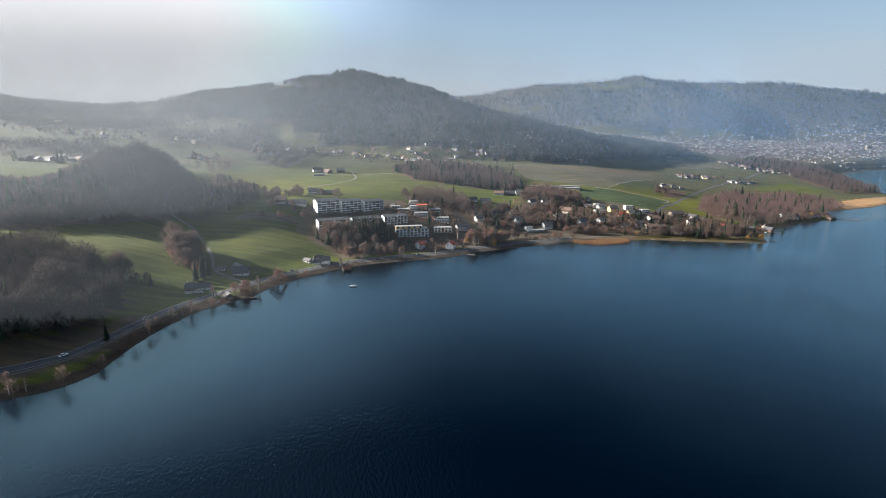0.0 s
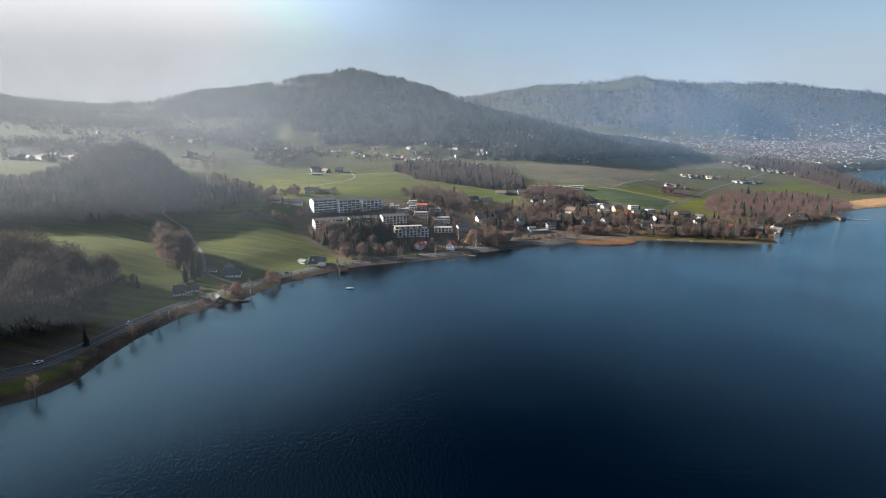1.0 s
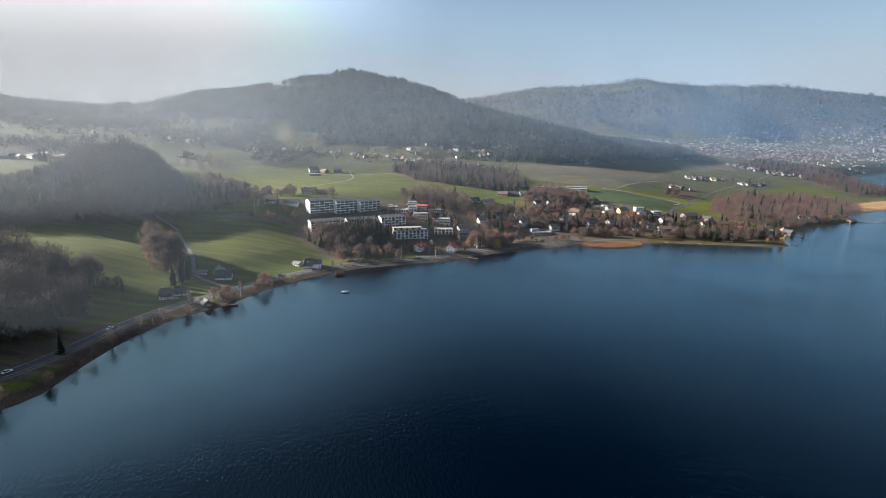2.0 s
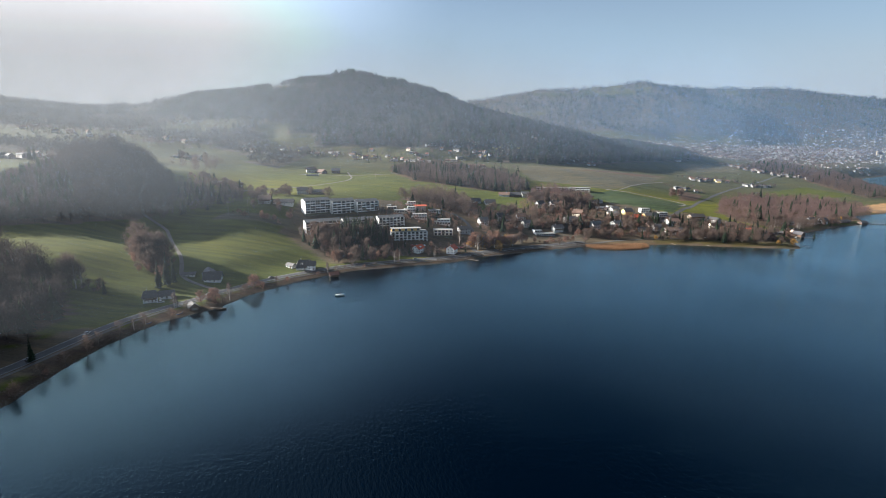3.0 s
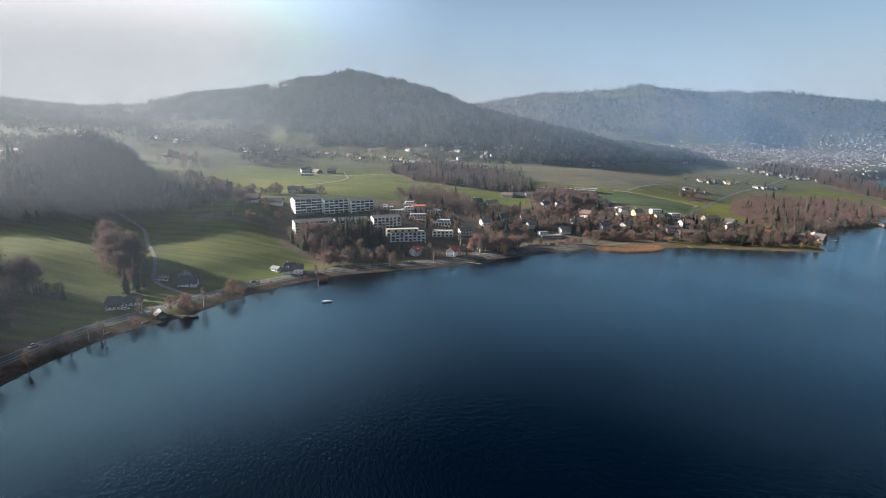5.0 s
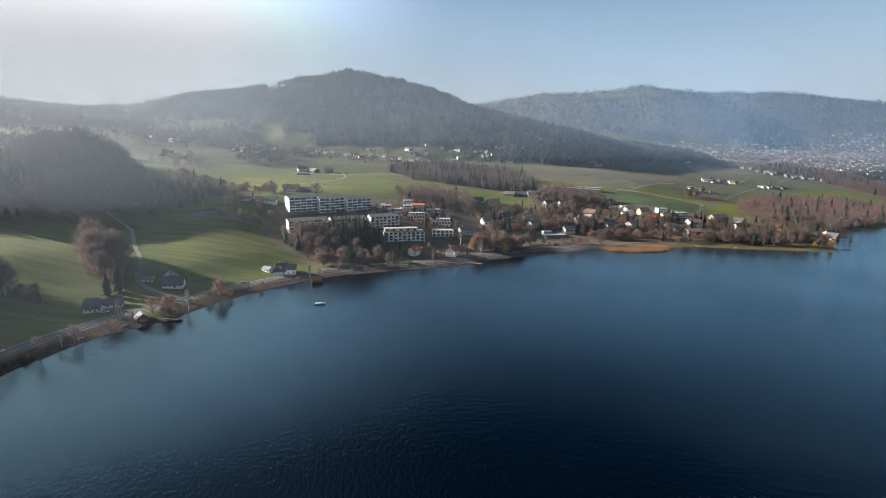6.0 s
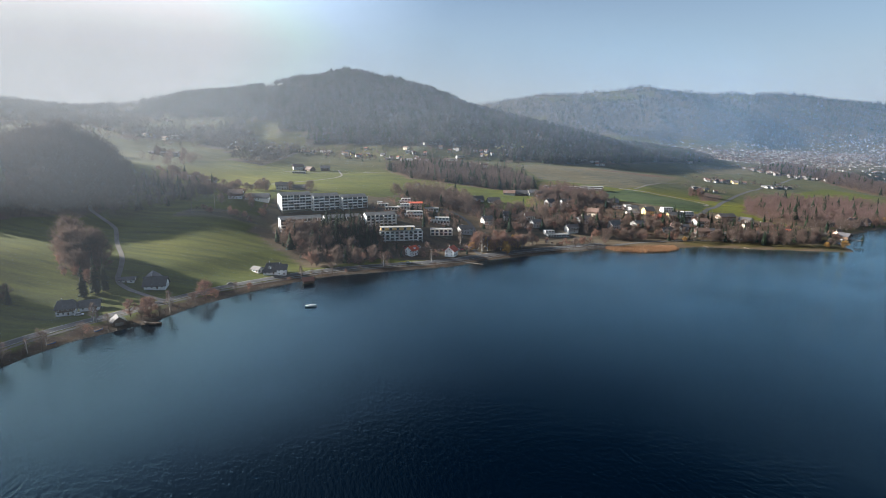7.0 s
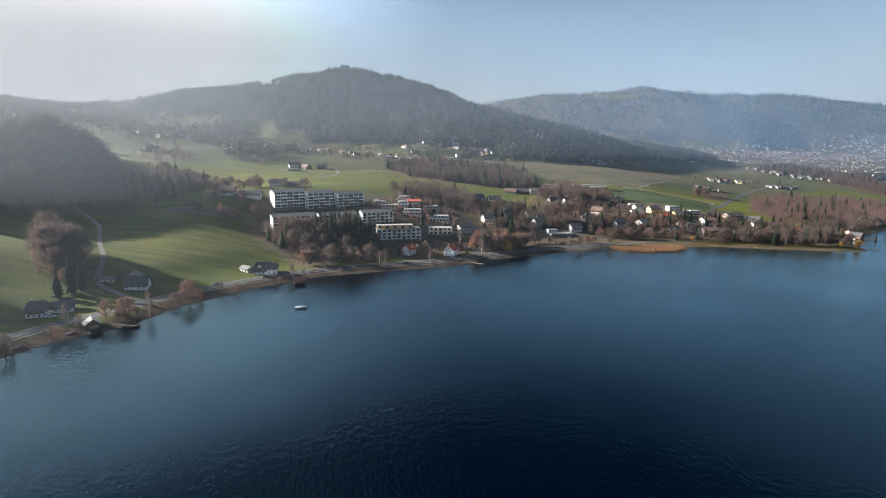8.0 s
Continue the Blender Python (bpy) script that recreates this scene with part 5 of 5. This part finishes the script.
def far_house(x, y, kind=None, size=1.0):
    k = town_rng.randrange(len(FAR)) if kind is None else kind
    z = ground(x, y)
    if z < 1:
        return
    ob = thing("far_house", x, y, z, town_rng.uniform(-40, 40), FAR_WORDS[k], "house", "far village houses")
    size *= .78
    ob.scale = (size, size, size)
    shared("wall", FAR[k][0], ob)
    shared("roof", FAR[k][1], ob)
    d = (10, 10, 11, 9, 12, 10)[k]
    for px, zz in ((-3, 1.8), (3, 1.8), (0, 4.2)):
        shared("window", FAR_PANES, ob, Matrix.Translation((px, -d / 2 - .03, zz)) @ Matrix.Diagonal((9, 1, 4, 1)))


HAMLETS, FAR_SPOTS = [], []


def hamlet(x, y, rx, ry, count, size=1.0, turn=0.0, kinds=None):
    """Small far houses over an ellipse on the plan; trees stand among them."""
    HAMLETS.append((x, y, rx * 1.25 + 12, ry * 1.3 + 12, radians(turn)))
    if y > 1330:
        FAR_SPOTS.append((x, y, rx, ry, count, radians(turn)))
        return
    for _ in range(count):
        a, r = town_rng.uniform(0, 6.283), math.sqrt(town_rng.random())
        u, v = rx * r * math.cos(a), ry * r * math.sin(a)
        c, s = math.cos(radians(turn)), math.sin(radians(turn))
        far_house(x + u * c - v * s, y + u * s + v * c, town_rng.choice(kinds) if kinds else None, size)


hamlet(50, 1062, 62, 14, 18, .85, -18, [4, 1, 0, 2])
hamlet(600, 1235, 60, 28, 22, .75, 20)
hamlet(680, 1195, 34, 14, 12, .75, 10, [0, 1, 4])
hamlet(440, 1015, 24, 8, 8, .7, 0, [0, 1, 3])
hamlet(880, 1480, 110, 40, 46, .8, -60)
hamlet(300, 1240, 45, 14, 12, .75)
hamlet(-140, 1180, 170, 50, 36, .75)
hamlet(-380, 1180, 90, 50, 9, .85)
hamlet(60, 1240, 110, 40, 30, .75)
hamlet(230, 1360, 80, 50, 26, .75)
hamlet(-560, 780, 50, 14, 8, .95, 0, [1, 4, 2])
hamlet(-620, 760, 40, 12, 4, 1.0, 0, [1, 4])
hamlet(-700, 1150, 200, 70, 12, .85)
hamlet(-560, 1500, 260, 130, 18, .85)
hamlet(-950, 1300, 200, 90, 10, .9)
hamlet(-1000, 1500, 120, 40, 8, .9)
hamlet(-800, 2020, 160, 40, 10, 1.2)
hamlet(560, 2000, 200, 120, 70, .85)
hamlet(800, 2150, 150, 60, 34, 1.0, 0, [4, 0, 1])
hamlet(820, 4080, 380, 110, 36, 1.0)


def by_hamlets(seed, each):
    rng = np.random.RandomState(seed)
    spots = []
    for x, y, rx, ry, turn in HAMLETS:
        k = int(each * rx * ry)
        a, r = rng.uniform(0, 6.283, k), np.sqrt(rng.random(k))
        u, v = rx * r * np.cos(a), ry * r * np.sin(a)
        spots.append(np.column_stack([x + u * math.cos(turn) - v * math.sin(turn), y + u * math.sin(turn) + v * math.cos(turn)]))
    x, y = np.concatenate(spots).T
    z = surface(x, y)
    return x[z > 1.5], y[z > 1.5], z[z > 1.5]


forest("hamlet_trees", "leafless garden trees about far farms and hamlets", by_hamlets(81, .012), [far_crown(80 + i, 40, .05) for i in range(4)], 5, 12, WOOD_MIX, 81)
forest("hamlet_trees", "dark conifers about far farms and hamlets", by_hamlets(82, .003), FAR_FIR, 7, 14, NEEDLE, 82)


def joined_houses(name, label, places, seed):
    """A town of several hundred small houses as one mesh of walls and one of roofs."""
    rng = np.random.RandomState(seed)
    walls, roofs = [], []
    for x, y, z in zip(*places):
        w, d, h, r = rng.uniform(5.5, 9.5), rng.uniform(5, 7.5), rng.uniform(2.5, 4.5), rng.uniform(1.2, 2.6)
        a = rng.uniform(-.8, .8)
        c, s = math.cos(a), math.sin(a)
        q = [(u * c - v * s + x, u * s + v * c + y) for u, v in ((-w / 2, -d / 2), (w / 2, -d / 2), (w / 2, d / 2), (-w / 2, d / 2), (-w / 2, 0), (w / 2, 0))]
        lo, hi = z - 3, z + h
        P = [(*q[i], lo) for i in range(4)] + [(*q[i], hi) for i in range(4)] + [(*q[4], hi + r), (*q[5], hi + r)]
        for f in ((0, 1, 5), (0, 5, 4), (1, 2, 6), (1, 6, 5), (3, 0, 4), (3, 4, 7), (2, 3, 7), (2, 7, 6), (4, 7, 8), (5, 9, 6)):
            walls += [P[i] for i in f]
        e = [(*p[:2], p[2] + .3) for p in P[4:]]
        for f in ((0, 1, 5), (0, 5, 4), (2, 3, 4), (2, 4, 5)):
            roofs += [e[i] for i in f]
    ob = tagged(new(name, triangles(name, walls, TOWN_WALL)), label, "town", kind="stuff")
    shared("roof", triangles("roof", roofs, TOWN_ROOF), ob)


TOWN_WALL = island_material("town_plaster", (.08, .076, .072), (.25, .24, .226), soft=0)
TOWN_ROOF = island_material("town_roofs", (.06, .052, .05), (.17, .11, .09), soft=0)


def in_town(x, y, z, rng):
    d = on_line(x, y, TOWN_LINE)[0]
    return (z > 4) & (z < 200) & (rng.random(len(x)) < np.exp(-(d / 330) ** 2) * .7 * (.45 + .55 * smooth(-.4, .4, waves(x, y, 420, 31))))


def in_foothills(x, y, z, rng):
    return (z > 60) & (z < 190) & (rng.random(len(x)) < .16 * smooth(.0, .5, waves(x, y, 380, 33)))


forest("town_wood", "bare brown trees among far houses", on_hills(43, 26000, 500, 4000, 1750, 3700, in_town), FAR_CROWN, 7, 15, WOOD_MIX, 43)
joined_houses("far_town", "white houses of a far lakeside town", on_hills(41, 15000, 600, 4000, 1850, 3700, in_town), 41)
joined_houses("foothill_village", "scattered white houses along the foot of hills", on_hills(42, 3000, -1100, 1500, 1150, 2700, in_foothills), 42)
rng = np.random.RandomState(44)
spots = []
for x, y, rx, ry, count, turn in FAR_SPOTS:
    a, r = rng.uniform(0, 6.283, count), np.sqrt(rng.random(count))
    u, v = rx * r * np.cos(a), ry * r * np.sin(a)
    spots.append(np.column_stack([x + u * math.cos(turn) - v * math.sin(turn), y + u * math.sin(turn) + v * math.cos(turn)]))
fx, fy = np.concatenate(spots).T
joined_houses("hill_hamlets", "pale houses of far hamlets on the slopes", (fx, fy, surface(fx, fy)), 45)
CHURCH_STONE = plaster("church_stone", (.2, .165, .115))
steeple = thing("church", 2190, 2720, ground(2190, 2720), 10, "ochre stone church with a slender pointed tower", "church")
part("nave", gable_walls(30, 14, 10, 7, 3), CHURCH_STONE, steeple)
part("roof", gable_roof(30, 14, 10, 7, .6, .4), TILE_BROWN, steeple)
part("tower", boxed((-18, 0, 11, 6, 6, 28)), CHURCH_STONE, steeple)
bm = bmesh.new()
tube(bm, (-18, 0, 25), (-18, 0, 42), 4.2, .2, 8)
part("spire", bm, TILE_DARK, steeple)

# brown bank twigs, made darker to stand in for shade
TWIG_BANK_SHADED = island_material("shaded_bank_twigs", (0.04, 0.029, 0.025), (0.085, 0.056, 0.044))
# ---------------------------------------------------------------- at the water's edge
HULL = material("white_boat_hull", (.72, .72, .70), .35, vary=.1, scale=.6)
COVER = material("pale_boat_cover", (.62, .62, .60), .8, vary=.15, scale=.8)
BLUE = material("blue_plastic", (.02, .14, .42), .45, vary=.2, scale=.8)
# pale roof tone: sunlight on one slope, put into its colour
SUNLIT_SLOPE = material("sunlit_roof_slope", (.66, .60, .42), .45, vary=.1, scale=.6)


def hull(length, beam, depth):
    """A pointed boat shell."""
    bm = bmesh.new()
    rings = []
    for i in range(9):
        u = i / 8
        half = beam / 2 * (1 - max(0, (u - .45) / .55) ** 2.2) * (.82 + .18 * min(1, u / .3))
        half = max(half, .02)
        x = (u - .5) * length
        sheer = depth + .25 * u * u
        rings.append([bm.verts.new(p) for p in ((x, -half, sheer), (x, -half * .8, depth * .35), (x, 0, -.15), (x, half * .8, depth * .35), (x, half, sheer))])
    for a, b in zip(rings[:-1], rings[1:]):
        for k in range(4):
            bm.faces.new((a[k], a[k + 1], b[k + 1], b[k]))
    bm.faces.new(rings[0])
    bm.faces.new(list(reversed(rings[-1])))
    bmesh.ops.recalc_face_normals(bm, faces=bm.faces)
    return bm


def boat(x, y, turn, length, beam, label, body, cover=True, z=0.0):
    ob = thing("boat", x, y, z, turn, label, "boat")
    part("hull", hull(length, beam, .75), body, ob)
    bm = bmesh.new()
    rows = []
    for i in range(8):
        u = .04 + .88 * i / 7
        half = beam / 2 * (1 - max(0, (u - .45) / .55) ** 2.2) * .97
        top = (.16 + .42 * math.sin(math.pi * min(1, u * 1.15))) if cover else .05
        zz = .78 + .25 * u * u
        rows.append([bm.verts.new(((u - .5) * length, k * half, zz + top * (1 - k * k))) for k in (-1, -.5, 0, .5, 1)])
    for a, b in zip(rows[:-1], rows[1:]):
        for k in range(4):
            bm.faces.new((a[k], b[k], b[k + 1], a[k + 1]))
    part("cover" if cover else "deck", bm, COVER if cover else TIMBER, ob)
    return ob


boat(-77.6, 405.0, 12, 6.6, 2.2, "white motor boat under a pale cover on the lake", HULL)
boat(-149, 371.5, 8, 6, 1.9, "dark wooden rowing boat beside the jetty", TIMBER, False)
boat(-170.5, 359.5, 70, 4.2, 1.6, "blue rowing boat pulled up at the bank", BLUE, False, .5)
boat(-180.5, 341.5, 60, 4.0, 1.6, "small blue boat at the foot of the bank", BLUE, False, .3)
boat(420, 662, 40, 6, 2, "white boat moored in the cove", HULL)
boat(300, 640, 20, 5, 1.9, "white boat stored on the grass", HULL, True, ground(300, 640))


def jetty(x, y, turn, length, width, label, posts=4):
    ob = thing("jetty", x, y, 0, turn, label, "jetty")
    n = int(length / .9)
    plank = mesh_of("plank", boxed((0, 0, 0, .8, width, .1)), TIMBER_GREY)
    for i in range(n):
        shared("plank", plank, ob, pose((i + .5) * length / n, 0, .75))
    part("beam", boxed((length / 2, -width * .35, .62, length, .15, .16), (length / 2, width * .35, .62, length, .15, .16)), TIMBER, ob)
    for i in range(posts):
        for s in (-1, 1):
            bm = bmesh.new()
            tube(bm, (0, 0, -2.5), (0, 0, 1.0), .14, .14, 6)
            part("post", bm, TIMBER, ob).location = ((i + .6) * length / posts, s * width * .45, 0)


jetty(14, 527, -28, 17, 2.0, "narrow grey plank jetty reaching into the lake", 5)
jetty(-157, 373, -12, 9, 1.6, "short wooden jetty by the boathouse", 3)
jetty(388, 604, -8, 9, 1.8, "short plank jetty at the point", 3)
jetty(250, 614, -80, 8, 1.6, "small bathing jetty on the lawn", 3)
jetty(286, 608, -85, 7, 1.6, "small plank bathing jetty", 3)
jetty(598, 778, -5, 32, 3.0, "long dark jetty off the boathouses", 8)
jetty(425, 664, -25, 15, 3.0, "wide wooden jetty in the cove", 5)


def boathouse(x, y, turn, w, d, label, roof_a, roof_b, height=2.6, pitch=38):
    ob = thing("boathouse", x, y, 0, turn, label, "boathouse")
    rise = math.tan(radians(pitch)) * d / 2
    wall = gable_walls(w, d, height, rise, 0)
    bmesh.ops.translate(wall, verts=wall.verts, vec=(0, 0, .5))
    part("wall", wall, TIMBER, ob)
    bm = gable_roof(w, d, height + .5, rise, .6, .16)
    roof = part("roof", bm, roof_a, ob)
    # one slope takes the second material, painted as the sunlit side
    if roof_b:
        roof.data.materials.append(roof_b)
        for f in roof.data.polygons:
            f.material_index = 1 if f.normal.y > .2 else 0
    for sx in (-.5, .5):
        for sy in (-.5, .5):
            bm = bmesh.new()
            tube(bm, (sx * (w - .4), sy * (d - .4), -2.5), (sx * (w - .4), sy * (d - .4), .9), .18, .18, 6)
            part("pile", bm, TIMBER, ob)
    part("gate", boxed((w / 2 + .06, 0, 1.5, .1, d * .6, 2.0)), TIMBER_GREY, ob)


boathouse(-166.5, 368.5, -48, 6.4, 6, "dark timber boathouse, one roof slope coloured as if sunlit", TILE_DARK, SUNLIT_SLOPE)
boathouse(-93.5, 457.0, 22, 6.8, 5.4, "brown timber boathouse on piles at the shore", TILE_RUST, None, 2.0, 34)
boathouse(426, 668, -60, 11, 8, "dark timber boathouse in the cove", TILE_DARK, None, 3.4)

# cars
CAR_GLASS = material("car_glass", (.02, .024, .028), .08, vary=.1, scale=1)
RUBBER = material("tyre_rubber", (.02, .02, .02), .9, vary=.2, scale=3)
CAR_PAINT = {k: material(k + "_car_paint", c, .3, vary=.05, scale=1) for k, c in (("white", (.72, .72, .72)), ("silver", (.45, .46, .47)), ("dark", (.035, .037, .042)), ("red", (.35, .03, .025)), ("blue", (.03, .07, .2)))}


def car_bodies():
    bm = boxed((0, 0, .62, 4.4, 1.78, .62))
    bmesh.ops.bevel(bm, geom=bm.edges[:], offset=.16, segments=2, affect="EDGES")
    cab = boxed((-.2, 0, 1.18, 2.5, 1.56, .62))
    for v in cab.verts:
        if v.co.z > 1.2:
            v.co.x, v.co.y = v.co.x * .72 - .05, v.co.y * .88
    top = boxed((-.2, 0, 1.5, 1.75, 1.36, .05))
    tyre = bmesh.new()
    tube(tyre, (0, -.11, 0), (0, .11, 0), .33, .33, 12)
    return bm, mesh_of("cabin", cab, CAR_GLASS), top, mesh_of("wheel", tyre, RUBBER)


CAR_BODY, CAR_CABIN, CAR_TOP, CAR_WHEEL = car_bodies()


def car(x, y, turn, paint, label, lift=.25):
    zb = max(ground(x, y), .5) + lift
    ob = thing("car", x, y, zb, turn, label, "car", "cars along the lake")
    part("body", CAR_BODY.copy(), CAR_PAINT[paint], ob)
    shared("cabin", CAR_CABIN, ob)
    part("roof", CAR_TOP.copy(), CAR_PAINT[paint], ob)
    for sx in (-1.35, 1.35):
        for sy in (-.8, .8):
            shared("wheel", CAR_WHEEL, ob, pose(sx, sy, .33))


car(-211.3, 258, 68, "white", "white van driving on the lakeside road")
car(-201, 318, 84, "silver", "silver car on the lakeside road")
car(-205, 283, 86, "dark", "dark car on the lakeside road")
car(-192, 376, 25, "white", "white car parked before the farmhouse")
car(-140, 441, 55, "dark", "dark car on the lakeside road")
car(-168, 394, 50, "silver", "silver car on the road near the boathouse")
car(-117, 462.5, 35, "dark", "dark car parked by the road house")
car(-114, 464.5, 30, "silver", "silver car parked by the road house")
car(-30, 512, 22, "silver", "silver car on the lakeside road")
for i, (cx, cy) in enumerate(((-30, 553), (-27, 554), (-24, 555), (-36, 552), (20, 570), (23, 572), (30, 575), (10, 560), (13, 562))):
    car(cx, cy, 100 + 7 * i % 30, ("dark", "silver", "white", "red", "blue")[i % 5], "parked car on the yard below the flats")

# masts
for px, py, ph in ((-226, 568, 13), (-207, 572, 13), (-44, 505, 12), (-12, 521, 10), (-60, 905, 11), (-120, 885, 11), (-180, 870, 11)):
    mast = thing("utility_pole", px, py, ground(px, py), 0, "weathered wooden utility pole", "pole", "poles along the lane")
    bm = bmesh.new()
    tube(bm, (0, 0, -.6), (0, 0, ph), .17, .11, 7)
    part("pole", bm, TIMBER_GREY, mast)
    part("crossarm", boxed((0, 0, ph - .6, 1.6, .12, .14)), TIMBER_GREY, mast)
    for k in (-.7, 0, .7):
        bm = bmesh.new()
        tube(bm, (k, 0, ph - .53), (k, 0, ph - .3), .05, .04, 6)
        part("insulator", bm, FRAME, mast)

# brushwood on the bank
rng = np.random.RandomState(9)
bx, by, nx, ny = along(SHORE[2:20], .8)
off = rng.uniform(1, 6.5, 3 * len(bx))
px, py = np.tile(bx, 3) + np.tile(nx, 3) * off, np.tile(by, 3) + np.tile(ny, 3) * off
keep = (waves(px, py, 45, 71) > -.35) & (np.hypot(px + 166, py - 368) > 6) & (np.hypot(px + 93, py - 457) > 6)
px, py = px[keep], py[keep]
forest("bank_scrub", "low reddish-brown brushwood on the lake bank", (px, py, surface(px, py)), [low_bare(50 + i, 60, .014) for i in range(4)], .7, 2.3, TWIG_BANK_SHADED, 61)

# stone bank along the lake road
rng = np.random.RandomState(8)
bx, by, nx, ny = along(SHORE[3:21], 1.6)
rocks = []
for k in range(3):
    px = bx + nx * (-.6 + 1.1 * k) + rng.normal(0, .35, len(bx))
    py = by + ny * (-.6 + 1.1 * k) + rng.normal(0, .35, len(bx))
    pz = np.maximum(surface(px, py), -.2)
    for x, y, z in zip(px, py, pz):
        r = rng.uniform(.35, .8)
        tip = [(x + r * math.cos(a + .4), y + r * math.sin(a + .4), z - .2) for a in (0, 1.6, 3.1, 4.7)]
        cap = (x + rng.normal(0, .15), y + rng.normal(0, .15), z + r * .75)
        for i in range(4):
            rocks += [tip[i], tip[(i + 1) % 4], cap]
tagged(new("bank_stones", triangles("bank_stones", rocks, STONE)), "rough grey boulders along the lake bank", "stones", kind="stuff")
# ---------------------------------------------------------------- winter haze over the valley
def haze_material():
    """Thin droplets: mostly clear, the rest passes the daylight on softly."""
    m = bpy.data.materials.new("haze")
    m.use_nodes = True
    n, ln = m.node_tree.nodes, m.node_tree.links
    n.remove(n["Principled BSDF"])
    clear, soft, mix = n.new("ShaderNodeBsdfTransparent"), n.new("ShaderNodeBsdfTranslucent"), n.new("ShaderNodeMixShader")
    at, co, nz, rng, mul = n.new("ShaderNodeAttribute"), n.new("ShaderNodeTexCoord"), n.new("ShaderNodeTexNoise"), n.new("ShaderNodeMapRange"), n.new("ShaderNodeMath")
    at.attribute_name = "veil"
    nz.inputs["Scale"].default_value, nz.inputs["Detail"].default_value = .0035, 3
    rng.inputs["From Min"].default_value, rng.inputs["From Max"].default_value = .3, .7
    rng.inputs["To Min"].default_value, rng.inputs["To Max"].default_value = .85, 1.15
    mul.operation = "MULTIPLY"
    ln.new(co.outputs["Object"], nz.inputs["Vector"])
    ln.new(nz.outputs["Fac"], rng.inputs["Value"])
    ln.new(at.outputs["Fac"], mul.inputs[0])
    ln.new(rng.outputs["Result"], mul.inputs[1])
    ln.new(mul.outputs["Value"], mix.inputs["Fac"])
    # tone runs from east to west, imitating the sun's glow in haze
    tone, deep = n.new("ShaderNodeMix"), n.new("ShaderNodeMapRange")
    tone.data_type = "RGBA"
    tone.inputs["A"].default_value, tone.inputs["B"].default_value = (*HAZE_AWAY, 1), (*HAZE_SUNWARD, 1)
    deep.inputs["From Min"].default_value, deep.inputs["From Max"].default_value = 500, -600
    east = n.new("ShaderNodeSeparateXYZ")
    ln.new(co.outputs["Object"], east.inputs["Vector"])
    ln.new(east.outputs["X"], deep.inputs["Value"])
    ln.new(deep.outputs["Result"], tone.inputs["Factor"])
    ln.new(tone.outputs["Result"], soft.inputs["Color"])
    ln.new(clear.outputs["BSDF"], mix.inputs[1])
    ln.new(soft.outputs["BSDF"], mix.inputs[2])
    ln.new(mix.outputs["Shader"], n["Material Output"].inputs["Surface"])
    return m


# sun glow put into the tone: bluish away from it, nearly white towards it
HAZE_AWAY, HAZE_SUNWARD = (.135, .215, .35), (.28, .30, .32)
MIST = haze_material()


def haze(line, thick, top, ramp, west=2.6, ends=.06):
    """One layer of haze: thin at the ground and towards its top."""
    x, y, nx, ny = along(line, 40.0)
    levels = np.array([0, .04, .1, .18, .3, .45, .6, .75, .9, 1.0])
    g = np.maximum(surface(x, y), 0)
    z = g[None, :] - .5 + levels[:, None] * (top - g)[None, :]
    n, k = len(x), len(levels)
    lean = (z - g[None, :]) * .15
    v = np.stack([np.broadcast_to(x, z.shape), y[None, :] + lean, z], axis=-1).reshape(-1, 3)
    up = np.clip((z - g[None, :]) / ramp, 0, 1) * (1 - smooth(.55, 1.0, levels))[:, None]
    # denser westward: thicker mist there, plus the glow on the sun's side
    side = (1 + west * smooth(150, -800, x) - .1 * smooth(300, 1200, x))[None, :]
    fade = smooth(0, ends, np.linspace(0, 1, n)) * smooth(0, ends, np.linspace(1, 0, n))
    dens = np.clip(thick * up * side * fade[None, :], 0, .8)
    i = (np.arange(k - 1)[:, None] * n + np.arange(n - 1)[None, :]).ravel()
    me = bpy.data.meshes.new("mist")
    me.from_pydata(v.tolist(), [], np.column_stack([i, i + 1, i + 1 + n, i + n]).tolist())
    at = me.attributes.new("veil", "FLOAT", "POINT")
    at.data.foreach_set("value", dens.ravel().astype(np.float32))
    for p in me.polygons:
        p.use_smooth = True
    me.materials.append(MIST)
    return tagged(new("mist", me), "thin blue-grey winter haze over the valley", "haze", kind="stuff")


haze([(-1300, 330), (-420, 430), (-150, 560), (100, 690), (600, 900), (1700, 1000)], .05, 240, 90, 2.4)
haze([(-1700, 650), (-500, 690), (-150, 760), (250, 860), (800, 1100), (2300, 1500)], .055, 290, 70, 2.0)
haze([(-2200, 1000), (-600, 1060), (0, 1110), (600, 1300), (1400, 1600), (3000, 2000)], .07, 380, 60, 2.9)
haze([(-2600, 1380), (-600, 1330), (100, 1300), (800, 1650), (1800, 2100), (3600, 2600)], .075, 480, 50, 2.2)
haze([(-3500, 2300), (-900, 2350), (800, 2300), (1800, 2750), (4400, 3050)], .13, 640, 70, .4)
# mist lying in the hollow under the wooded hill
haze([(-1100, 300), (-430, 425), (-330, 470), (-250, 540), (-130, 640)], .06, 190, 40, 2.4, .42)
# haze along the shore, added to lift the land behind it bluer and lighter
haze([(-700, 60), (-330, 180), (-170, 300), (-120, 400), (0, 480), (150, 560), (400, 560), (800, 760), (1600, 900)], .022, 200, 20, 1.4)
